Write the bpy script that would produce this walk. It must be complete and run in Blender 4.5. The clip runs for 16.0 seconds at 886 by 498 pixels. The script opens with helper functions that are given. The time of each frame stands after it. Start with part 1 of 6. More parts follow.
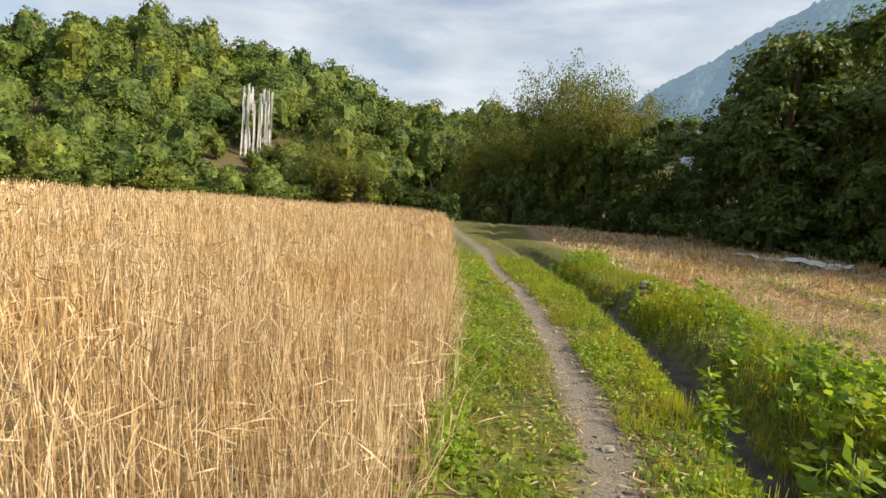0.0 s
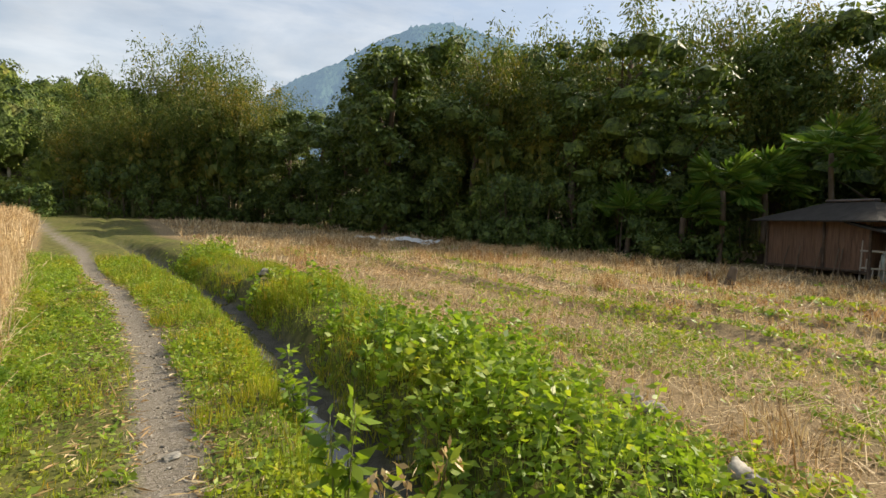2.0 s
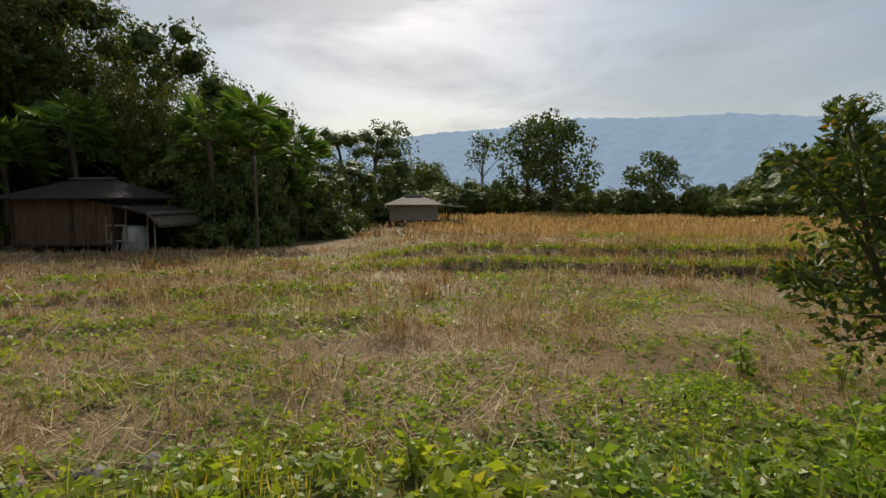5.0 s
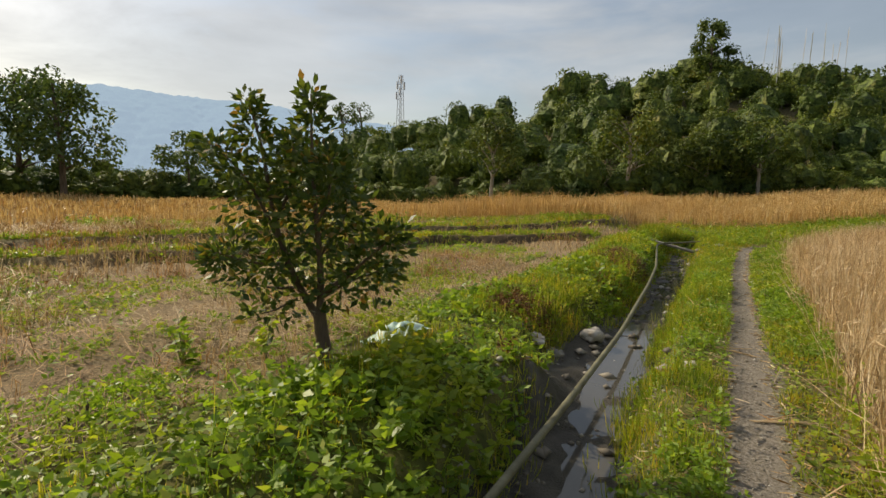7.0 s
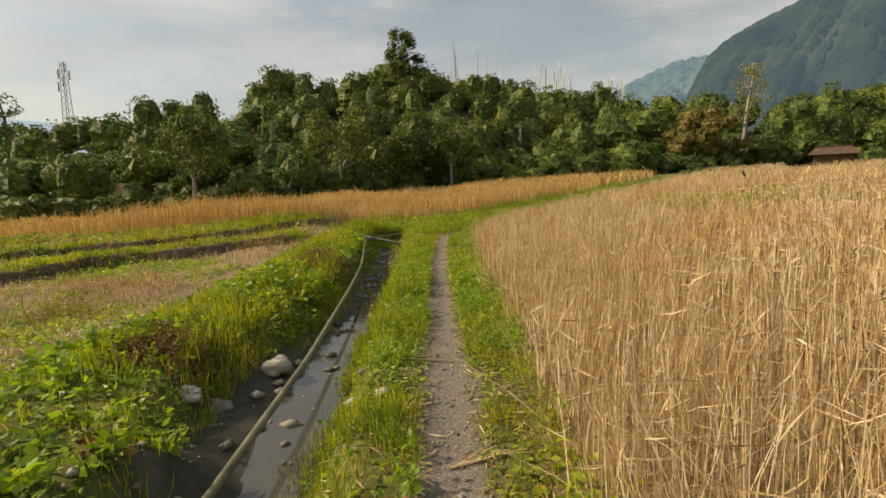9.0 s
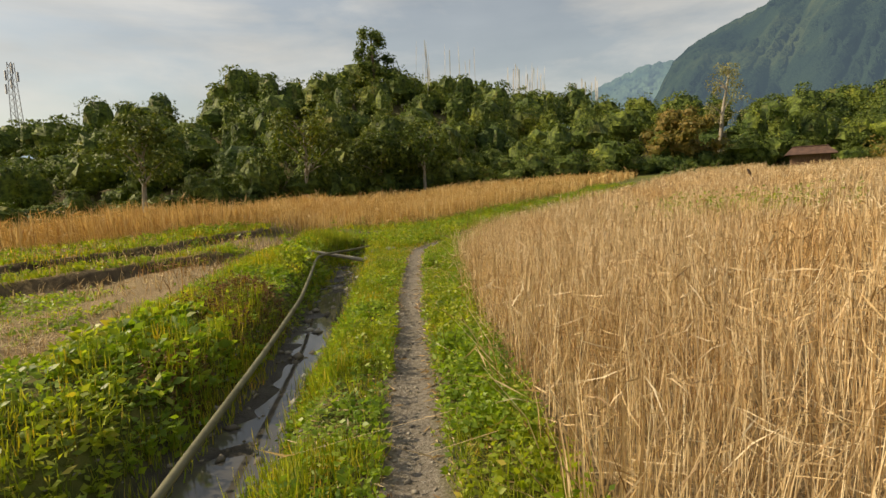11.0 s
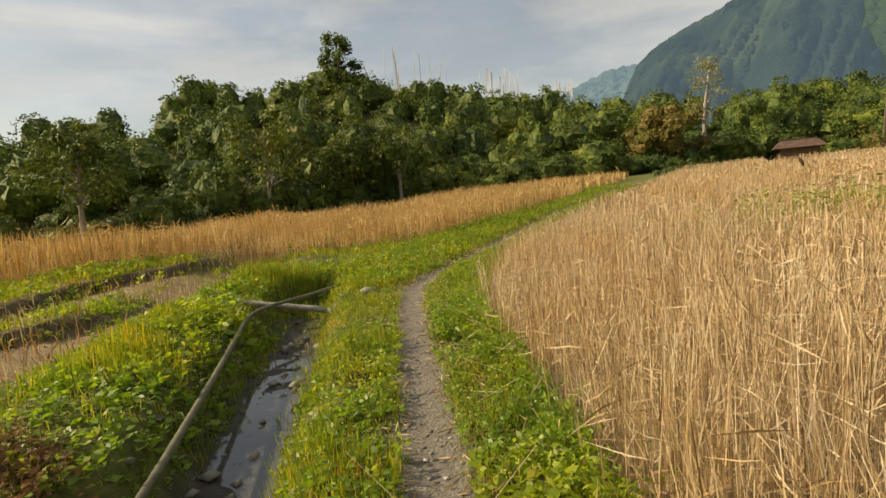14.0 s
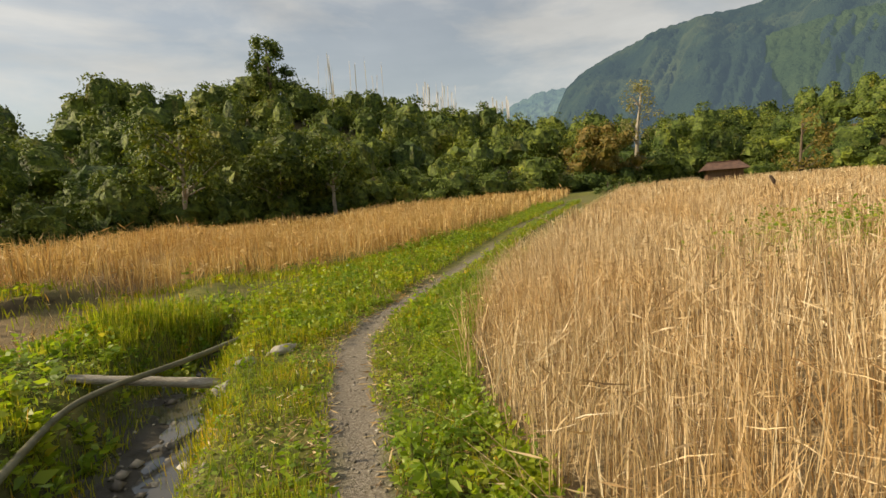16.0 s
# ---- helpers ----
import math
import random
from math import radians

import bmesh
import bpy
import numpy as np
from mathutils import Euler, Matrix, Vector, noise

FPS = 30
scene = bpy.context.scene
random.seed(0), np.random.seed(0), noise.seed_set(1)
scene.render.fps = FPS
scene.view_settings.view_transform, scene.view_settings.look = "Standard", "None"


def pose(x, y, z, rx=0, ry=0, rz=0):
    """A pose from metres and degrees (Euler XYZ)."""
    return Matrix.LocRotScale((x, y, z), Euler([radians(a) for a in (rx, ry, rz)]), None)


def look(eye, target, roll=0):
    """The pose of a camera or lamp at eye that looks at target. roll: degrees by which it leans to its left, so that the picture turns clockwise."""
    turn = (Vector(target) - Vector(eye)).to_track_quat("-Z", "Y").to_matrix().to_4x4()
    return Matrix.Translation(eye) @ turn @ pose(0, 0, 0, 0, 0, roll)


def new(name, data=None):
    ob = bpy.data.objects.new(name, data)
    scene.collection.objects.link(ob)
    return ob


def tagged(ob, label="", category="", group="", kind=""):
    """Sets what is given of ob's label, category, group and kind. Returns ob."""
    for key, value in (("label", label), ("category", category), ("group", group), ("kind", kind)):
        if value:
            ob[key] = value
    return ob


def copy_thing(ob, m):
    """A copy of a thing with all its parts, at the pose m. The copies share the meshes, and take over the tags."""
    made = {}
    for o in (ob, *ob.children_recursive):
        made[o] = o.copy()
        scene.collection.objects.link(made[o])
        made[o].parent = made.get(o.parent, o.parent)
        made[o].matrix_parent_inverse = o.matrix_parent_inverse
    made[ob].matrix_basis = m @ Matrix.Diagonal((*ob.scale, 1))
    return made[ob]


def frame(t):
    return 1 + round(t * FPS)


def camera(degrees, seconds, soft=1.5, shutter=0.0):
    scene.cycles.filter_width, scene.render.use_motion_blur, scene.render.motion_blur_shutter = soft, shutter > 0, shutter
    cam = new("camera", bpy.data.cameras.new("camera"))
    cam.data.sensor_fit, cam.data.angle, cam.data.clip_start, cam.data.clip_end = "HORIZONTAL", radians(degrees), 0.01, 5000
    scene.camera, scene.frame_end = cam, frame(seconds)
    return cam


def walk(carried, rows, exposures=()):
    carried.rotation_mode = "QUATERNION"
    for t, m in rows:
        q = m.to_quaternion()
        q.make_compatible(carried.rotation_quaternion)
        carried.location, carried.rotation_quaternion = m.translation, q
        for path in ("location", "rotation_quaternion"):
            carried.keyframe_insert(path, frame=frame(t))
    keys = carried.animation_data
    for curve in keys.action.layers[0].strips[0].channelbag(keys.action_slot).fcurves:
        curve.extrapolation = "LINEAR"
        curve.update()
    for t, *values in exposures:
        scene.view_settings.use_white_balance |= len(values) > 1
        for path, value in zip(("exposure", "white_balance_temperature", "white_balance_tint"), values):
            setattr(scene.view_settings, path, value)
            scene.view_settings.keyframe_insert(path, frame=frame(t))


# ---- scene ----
cam = camera(81.5, 16.0)
PATH = [
    (0, (-0.06, -1.822, 1.578), (-0.24, 0.166, 1.45), 3.1),
    (0.5, (0.046, -1.785, 1.546), (0.154, 0.208, 1.429), 2.7),
    (1, (0.188, -1.775, 1.547), (0.602, 0.179, 1.441), 2.2),
    (1.5, (0.379, -1.762, 1.536), (1.142, 0.084, 1.43), 2.0),
    (2, (0.569, -1.776, 1.533), (1.647, -0.095, 1.418), 1.0),
    (2.5, (0.682, -1.803, 1.533), (2.056, -0.355, 1.415), -0.1),
    (3, (0.752, -1.889, 1.542), (2.37, -0.721, 1.421), -0.5),
    (3.5, (0.817, -1.976, 1.539), (2.607, -1.094, 1.405), -0.7),
    (4, (0.813, -2.088, 1.547), (2.735, -1.554, 1.401), -0.8),
    (4.5, (0.728, -2.237, 1.567), (2.72, -2.157, 1.407), -0.7),
    (4.7, (0.644, -2.306, 1.591), (2.631, -2.455, 1.42), -0.6),
    (6.8, (0.287, -3.237, 1.591), (1.385, -4.893, 1.36), 1.9),
    (7, (0.229, -3.362, 1.578), (1.185, -5.103, 1.346), 1.5),
    (7.5, (0.125, -3.687, 1.555), (0.784, -5.561, 1.323), -0.1),
    (8, (0.082, -3.952, 1.545), (0.465, -5.899, 1.295), -0.8),
    (8.5, (0.075, -4.347, 1.535), (0.18, -6.326, 1.271), -1.3),
    (9, (-0.001, -4.907, 1.485), (-0.036, -6.893, 1.255), -1.7),
    (9.5, (-0.013, -5.602, 1.435), (-0.1, -7.59, 1.238), -1.7),
    (10, (-0.138, -6.225, 1.438), (-0.248, -8.21, 1.227), -2.0),
    (10.2, (-0.171, -6.563, 1.446), (-0.277, -8.548, 1.233), -2.3),
    (12.3, (0.107, -10.2, 1.441), (-0.077, -12.179, 1.22), -1.8),
    (12.5, (0.115, -10.492, 1.432), (-0.04, -12.475, 1.224), -2.1),
    (13, (0.12, -11.172, 1.458), (0.034, -13.162, 1.279), -3.3),
    (13.5, (0.063, -11.877, 1.447), (-0.028, -13.869, 1.29), -4.3),
    (14, (0.073, -12.589, 1.461), (-0.16, -14.566, 1.275), -4.6),
    (14.5, (0.019, -13.288, 1.432), (-0.344, -15.244, 1.235), -4.5),
    (15, (-0.02, -14.04, 1.429), (-0.422, -15.99, 1.239), -4.6),
    (15.5, (-0.064, -14.659, 1.438), (-0.471, -16.609, 1.263), -4.5),
    (16, (-0.037, -15.381, 1.474), (-0.524, -17.315, 1.328), -3.7),
]
EXPOSURES = [(0, 0.58, 6500, 10), (1.5, 0.58, 6500, 10), (2.5, 0.45, 6400, 10), (3.5, -0.08, 6300, 10), (4.5, -0.45, 6200, 10), (7, -0.02, 6600, 10), (8, 0.02, 7100, 10), (9, 0.1, 7400, 10), (12.5, 0.14, 7400, 10), (16, 0.2, 7400, 10)]
walk(cam, [(t, look(eye, target, roll)) for t, eye, target, roll in PATH], EXPOSURES)

# ---------------------------------------------------------------- sky and sun
SUN_AZ, SUN_EL = 99.0, 35.0          # degrees clockwise from +y, degrees up
world = bpy.data.worlds.new("sky")
scene.world = world
world.use_nodes = True
wn, wl = world.node_tree.nodes, world.node_tree.links
wn.clear()
w_out = wn.new("ShaderNodeOutputWorld")
w_bg = wn.new("ShaderNodeBackground")
w_bg.inputs["Strength"].default_value = 0.10
sky = wn.new("ShaderNodeTexSky")
sky.sky_type = 'NISHITA'
sky.sun_disc = False
sky.sun_elevation = radians(SUN_EL)
sky.sun_rotation = radians(SUN_AZ)
sky.air_density, sky.dust_density, sky.ozone_density = 1.2, 1.5, 1.0
w_co = wn.new("ShaderNodeTexCoord")
w_map = wn.new("ShaderNodeMapping")
w_map.inputs["Scale"].default_value = (1.0, 1.0, 3.6)
w_noise = wn.new("ShaderNodeTexNoise")
w_noise.inputs["Scale"].default_value = 2.3
w_noise.inputs["Detail"].default_value = 8.0
w_noise.inputs["Roughness"].default_value = 0.58
w_noise.inputs["Distortion"].default_value = 0.35
w_ramp = wn.new("ShaderNodeValToRGB")
w_ramp.color_ramp.elements[0].position, w_ramp.color_ramp.elements[1].position = 0.42, 0.60
w_ramp.color_ramp.elements[0].color = (0.42, 0.42, 0.42, 1)
w_cloud = wn.new("ShaderNodeTexNoise")
w_cloud.inputs["Scale"].default_value = 5.0
w_cloud.inputs["Detail"].default_value = 6.0
w_shade = wn.new("ShaderNodeMapRange")
w_shade.inputs["To Min"].default_value, w_shade.inputs["To Max"].default_value = 2.7, 5.9
w_grey = wn.new("ShaderNodeMix")
w_grey.data_type = 'RGBA'
w_grey.blend_type = 'MULTIPLY'
w_grey.inputs[0].default_value = 1.0
w_grey.inputs[7].default_value = (0.97, 0.99, 1.0, 1)
w_glow = wn.new("ShaderNodeMix")       # cloud takes on some of the sky's glow round the sun
w_glow.data_type, w_glow.blend_type = 'RGBA', 'ADD'
w_glow.inputs[0].default_value = 0.30
w_mix = wn.new("ShaderNodeMix")
w_mix.data_type = 'RGBA'
for a, b in ((w_co.outputs["Generated"], w_map.inputs["Vector"]), (w_map.outputs[0], w_noise.inputs["Vector"]),
             (w_map.outputs[0], w_cloud.inputs["Vector"]), (w_noise.outputs["Fac"], w_ramp.inputs[0]),
             (w_cloud.outputs["Fac"], w_shade.inputs["Value"]), (w_shade.outputs[0], w_grey.inputs[6]), (w_grey.outputs[2], w_glow.inputs[6]), (sky.outputs[0], w_glow.inputs[7]),
             (w_ramp.outputs[0], w_mix.inputs[0]), (sky.outputs[0], w_mix.inputs[6]), (w_glow.outputs[2], w_mix.inputs[7]),
             (w_mix.outputs[2], w_bg.inputs["Color"]), (w_bg.outputs[0], w_out.inputs["Surface"])):
    wl.new(a, b)
sun = new("sun", bpy.data.lights.new("sun", 'SUN'))
sun.data.energy, sun.data.angle, sun.data.color = 5.0, radians(1.2), (1.0, 0.87, 0.66)
sun_way = Vector((math.sin(radians(SUN_AZ)) * math.cos(radians(SUN_EL)), math.cos(radians(SUN_AZ)) * math.cos(radians(SUN_EL)),
                  math.sin(radians(SUN_EL))))
sun.matrix_world = look(sun_way * 60, (0, 0, 0))


# ---------------------------------------------------------------- materials
def material(name, rough=0.8, spec=0.3):
    m = bpy.data.materials.new(name)
    m.use_nodes = True
    n = m.node_tree.nodes
    b = n["Principled BSDF"]
    b.inputs["Roughness"].default_value = rough
    b.inputs["Specular IOR Level"].default_value = spec
    return m, n, m.node_tree.links, b


def ramp(n, stops):
    r = n.new("ShaderNodeValToRGB")
    e = r.color_ramp.elements
    while len(e) < len(stops):
        e.new(0.5)
    for one, (p, c) in zip(e, stops):
        one.position, one.color = p, (*c, 1)
    return r


def noise_tex(n, l, scale, detail=4.0, rough=0.55, stretch=None, local=False):
    t = n.new("ShaderNodeTexNoise")
    t.inputs["Scale"].default_value, t.inputs["Detail"].default_value, t.inputs["Roughness"].default_value = scale, detail, rough
    if local:
        co = n.new("ShaderNodeTexCoord").outputs["Object"]
    else:
        co = n.new("ShaderNodeNewGeometry").outputs["Position"]
    if stretch:
        mp = n.new("ShaderNodeMapping")
        mp.inputs["Scale"].default_value = stretch
        l.new(co, mp.inputs["Vector"])
        co = mp.outputs[0]
    l.new(co, t.inputs["Vector"])
    return t


def mixed(n, l, fac, a, b, mode='MIX'):
    m = n.new("ShaderNodeMix")
    m.data_type, m.blend_type = 'RGBA', mode
    for value, slot in ((fac, 0), (a, 6), (b, 7)):
        if isinstance(value, (int, float)):
            m.inputs[slot].default_value = value
        elif isinstance(value, tuple):
            m.inputs[slot].default_value = (*value, 1)
        else:
            l.new(value, m.inputs[slot])
    return m.outputs[2]


def leafy(name, stops, through_light=0.35, rough=0.5, spec=0.35, tints=(), cast=(1.0, 1.0, 0.55), speckle=0.0):
    """Thin leaves or straw: colour by island, tints in blotches of some metres, light let through."""
    m, n, l, b = material(name, rough, spec)
    g = n.new("ShaderNodeNewGeometry")
    r = ramp(n, stops)
    l.new(g.outputs["Random Per Island"], r.inputs[0])
    col = r.outputs[0]
    for tint, scale, share, amount in tints:
        t = noise_tex(n, l, scale, 2.0, 0.5)
        rr = ramp(n, ((share, (0, 0, 0)), (share + 0.10, (amount, amount, amount))))
        l.new(t.outputs["Fac"], rr.inputs[0])
        col = mixed(n, l, rr.outputs[0], col, mixed(n, l, 1.0, col, tint, 'MULTIPLY'))
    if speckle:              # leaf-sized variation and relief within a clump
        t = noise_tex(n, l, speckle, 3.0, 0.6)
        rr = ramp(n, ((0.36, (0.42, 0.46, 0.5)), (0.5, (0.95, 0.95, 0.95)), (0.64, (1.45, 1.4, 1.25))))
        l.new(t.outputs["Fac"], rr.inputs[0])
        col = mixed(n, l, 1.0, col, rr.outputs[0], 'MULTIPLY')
        bp = n.new("ShaderNodeBump")
        bp.inputs["Strength"].default_value, bp.inputs["Distance"].default_value = 0.9, 0.6 / speckle
        l.new(t.outputs["Fac"], bp.inputs["Height"])
        l.new(bp.outputs[0], b.inputs["Normal"])
    l.new(col, b.inputs["Base Color"])
    tr = n.new("ShaderNodeBsdfTranslucent")
    l.new(mixed(n, l, 1.0, col, cast, 'MULTIPLY'), tr.inputs["Color"])
    mx = n.new("ShaderNodeMixShader")
    mx.inputs[0].default_value = through_light
    l.new(b.outputs[0], mx.inputs[1])
    l.new(tr.outputs[0], mx.inputs[2])
    l.new(mx.outputs[0], n["Material Output"].inputs["Surface"])
    return m


def surface(name, stops, scale=3.0, rough=0.85, bump=0.3, bump_scale=30.0, stretch=None, spec=0.25, local=True, dist=0.02):
    """A solid surface: blotchy colour from noise, fine relief."""
    m, n, l, b = material(name, rough, spec)
    t = noise_tex(n, l, scale, 6.0, 0.62, stretch, local)
    r = ramp(n, stops)
    l.new(t.outputs["Fac"], r.inputs[0])
    l.new(r.outputs[0], b.inputs["Base Color"])
    f = noise_tex(n, l, bump_scale, 5.0, 0.6, stretch, local)
    bp = n.new("ShaderNodeBump")
    bp.inputs["Strength"].default_value, bp.inputs["Distance"].default_value = bump, dist
    l.new(f.outputs["Fac"], bp.inputs["Height"])
    l.new(bp.outputs[0], b.inputs["Normal"])
    return m


STRAW = leafy("dry_straw", ((0.0, (0.22, 0.135, 0.06)), (0.35, (0.51, 0.37, 0.20)), (0.75, (0.70, 0.55, 0.34)), (1.0, (0.85, 0.735, 0.52))), 0.25, 0.55, 0.3,
              (((0.92, 0.80, 0.62), 0.5, 0.52, 0.8), ((1.05, 1.05, 1.1), 1.6, 0.55, 0.8)), (1.0, 0.9, 0.6))
STRAW_RED = leafy("ochre_straw", ((0.0, (0.33, 0.19, 0.07)), (0.4, (0.52, 0.345, 0.135)), (0.8, (0.65, 0.46, 0.20)), (1.0, (0.76, 0.59, 0.31))), 0.30, 0.6, 0.25,
                  (((1.05, 1.1, 1.2), 0.15, 0.5, 0.8),), (1.0, 0.9, 0.6))
LITTER = leafy("cut_straw", ((0.0, (0.15, 0.095, 0.045)), (0.35, (0.40, 0.275, 0.135)), (0.75, (0.60, 0.46, 0.26)), (1.0, (0.82, 0.70, 0.48))), 0.25, 0.65, 0.25,
               (((0.80, 0.62, 0.45), 0.45, 0.5, 0.9), ((1.15, 1.15, 1.15), 1.3, 0.56, 0.9)), (1.0, 0.9, 0.6))
GRASS = leafy("grass_blades", ((0.0, (0.14, 0.19, 0.018)), (0.5, (0.26, 0.32, 0.03)), (0.85, (0.35, 0.38, 0.05)), (1.0, (0.52, 0.42, 0.15))), 0.5, 0.5, 0.3,
              (((1.25, 1.08, 0.9), 0.9, 0.5, 0.9), ((0.55, 0.70, 0.7), 2.2, 0.53, 0.85), ((1.4, 1.0, 0.8), 3.3, 0.55, 0.9)), (1.25, 1.2, 0.5))
WEED = leafy("weed_leaves", ((0.0, (0.12, 0.20, 0.022)), (0.5, (0.23, 0.34, 0.038)), (0.95, (0.32, 0.41, 0.06)), (1.0, (0.42, 0.40, 0.08))), 0.48, 0.45, 0.4,
             (((1.35, 1.1, 0.9), 0.8, 0.5, 0.9), ((0.58, 0.70, 0.75), 1.7, 0.54, 0.85)), (1.3, 1.3, 0.5))
WITHERED = leafy("withered_leaves", ((0.0, (0.09, 0.05, 0.024)), (0.5, (0.19, 0.11, 0.05)), (0.9, (0.29, 0.18, 0.075)), (1.0, (0.36, 0.24, 0.11))), 0.25, 0.7, 0.2, (), (1.1, 0.9, 0.6))
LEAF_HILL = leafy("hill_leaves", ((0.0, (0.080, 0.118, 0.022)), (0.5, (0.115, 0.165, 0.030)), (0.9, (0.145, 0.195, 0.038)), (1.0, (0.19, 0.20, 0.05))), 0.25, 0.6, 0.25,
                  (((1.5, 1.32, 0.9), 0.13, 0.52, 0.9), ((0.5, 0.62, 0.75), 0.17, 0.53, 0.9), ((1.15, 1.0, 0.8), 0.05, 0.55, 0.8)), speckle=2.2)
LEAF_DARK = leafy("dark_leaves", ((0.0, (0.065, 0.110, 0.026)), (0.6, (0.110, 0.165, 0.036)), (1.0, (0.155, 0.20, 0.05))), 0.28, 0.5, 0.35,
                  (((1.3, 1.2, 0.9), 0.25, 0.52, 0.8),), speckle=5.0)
LEAF_BAMBOO = leafy("bamboo_leaves", ((0.0, (0.075, 0.115, 0.02)), (0.5, (0.135, 0.175, 0.03)), (0.85, (0.21, 0.235, 0.042)), (1.0, (0.32, 0.27, 0.07))), 0.35, 0.55, 0.3,
                    (((1.35, 1.05, 0.8), 0.25, 0.53, 0.9), ((0.6, 0.75, 0.8), 0.2, 0.52, 0.8)))
LEAF_TREE = leafy("glossy_leaves", ((0.0, (0.04, 0.075, 0.018)), (0.6, (0.075, 0.12, 0.026)), (0.9, (0.13, 0.165, 0.035)), (1.0, (0.30, 0.17, 0.05))), 0.36, 0.46, 0.4, (), (1.4, 1.25, 0.5))
LEAF_RUST = leafy("rusty_leaves", ((0.0, (0.10, 0.10, 0.02)), (0.5, (0.19, 0.16, 0.035)), (1.0, (0.32, 0.22, 0.06))), 0.38, 0.55, 0.3)
LEAF_PALE = leafy("pale_leaves", ((0.0, (0.20, 0.21, 0.07)), (0.5, (0.30, 0.29, 0.12)), (1.0, (0.42, 0.38, 0.20))), 0.40, 0.6, 0.25)
LEAF_PALM = leafy("palm_fronds", ((0.0, (0.060, 0.13, 0.02)), (0.6, (0.11, 0.20, 0.03)), (1.0, (0.18, 0.26, 0.05))), 0.40, 0.6, 0.2)
BARK = surface("bark", ((0.3, (0.07, 0.05, 0.035)), (0.7, (0.20, 0.155, 0.11))), 6.0, 0.9, 0.6, 22.0, (1, 1, 0.25))
BARK_PALE = surface("pale_bark", ((0.3, (0.20, 0.17, 0.13)), (0.7, (0.42, 0.38, 0.31))), 5.0, 0.85, 0.5, 20.0, (1, 1, 0.3))
CULM = surface("bamboo_culm", ((0.3, (0.10, 0.12, 0.035)), (0.7, (0.25, 0.24, 0.10))), 4.0, 0.5, 0.2, 20.0, (1, 1, 0.2))


# ---------------------------------------------------------------- lie of the land
def table(v, rows):
    a = np.array(rows, float)
    return np.interp(v, a[:, 0], a[:, 1])


def path_x(y):
    return table(y, ((-60, -26), (-45, -15.5), (-36, -9.2), (-29, -4.75), (-25, -2.2), (-23, -0.95), (-21.4, -0.42), (-19.5, -0.22), (-15, -0.08), (-10, -0.07),
                     (-6.6, -0.06), (-3, 0.22), (0, 0.62), (2, 0.86), (5, 0.9), (9, 0.62), (11, 0.26), (18, -0.4), (23, -1.2), (40, -4.0)))


def wheat_x(y):
    return table(y, ((-60, -30), (-40, -15.0), (-30, -7.4), (-24.5, -3.45), (-20.8, -1.60), (-19, -1.12), (-16.5, -1.0), (-13, -0.72), (-10, -0.80), (-8, -0.70),
                     (-5, -0.62), (-1.5, -0.42), (2.6, -0.31), (5, -0.44), (10.5, -0.87), (29, -2.4), (45, -5)))


def ditch_x(y):
    return table(y, ((-24, 1.2), (-22, 1.55), (-20, 1.45), (-16, 1.22), (-12, 1.25), (-9.5, 1.42), (-8, 1.30), (-6.6, 1.08), (-5, 1.18), (-2, 1.75), (1, 2.05), (2.5, 2.2),
                     (5, 2.4), (9, 2.3), (13, 1.75), (18, 1.25), (24, 0.2)))


def ditch_half(y):
    return table(y, ((-24, 0.0), (-22.6, 0.35), (-20, 0.46), (-14, 0.36), (-11, 0.46), (-9.5, 0.62), (-8, 0.50), (-5, 0.34), (0, 0.28), (8, 0.30), (18, 0.2), (24, 0.1)))


def step(v, a, b):
    u = np.clip((np.asarray(v, float) - a) / (b - a), 0, 1)
    return u * u * (3 - 2 * u)


def waves(x, y, f, seed):
    """Smooth uneven ground between -1 and 1, from a few sines."""
    r = np.random.RandomState(seed)
    out = 0
    for _ in range(5):
        a, p, k = r.uniform(0, 6.283), r.uniform(0, 6.283), f * r.uniform(0.6, 1.7)
        out = out + np.sin((x * np.cos(a) + y * np.sin(a)) * k + p)
    return out / 3.2


HILLS = ((-75, 62, 115, 15), (-60, 58, 112, 17), (-46, 54, 110, 18), (-36, 50, 108, 23.5), (-28, 50, 108, 22), (-20, 52, 110, 22), (-10, 56, 112, 15.5), (0, 55, 112, 14),
         (20, 50, 110, 11), (60, 48, 100, 8), (90, 52, 110, 2), (108, 60, 130, 0), (130, 64, 130, 0), (140, 64, 110, 7.5), (150, 60, 105, 12), (156, 59, 104, 12.5), (164, 58, 102, 17.5),
         (173, 58, 103, 20), (179, 58, 104, 19.5), (186, 60, 106, 16.5), (191, 62, 110, 13), (200, 66, 116, 10.5), (213, 84, 130, 9.5), (225, 90, 135, 9.5), (245, 78, 120, 12), (285, 62, 115, 15))


def foot_of(x, y):
    """How far past the foot of the hills, in metres."""
    az = (np.degrees(np.arctan2(x, y + 6.0)) + 75) % 360 - 75
    t = np.array(HILLS, float)
    return np.hypot(x, y + 6.0) - np.interp(az, t[:, 0], t[:, 1])


def hills(x, y):
    px, py = x, y + 6.0
    az = (np.degrees(np.arctan2(px, py)) + 75) % 360 - 75
    r = np.hypot(px, py)
    t = np.array(HILLS, float)
    foot, crest, high = (np.interp(az, t[:, 0], t[:, k]) for k in (1, 2, 3))
    return high * np.clip((r - foot) / (crest - foot), 0, 1) ** 1.15 * (1 - 0.75 * step(r, 130, 260))


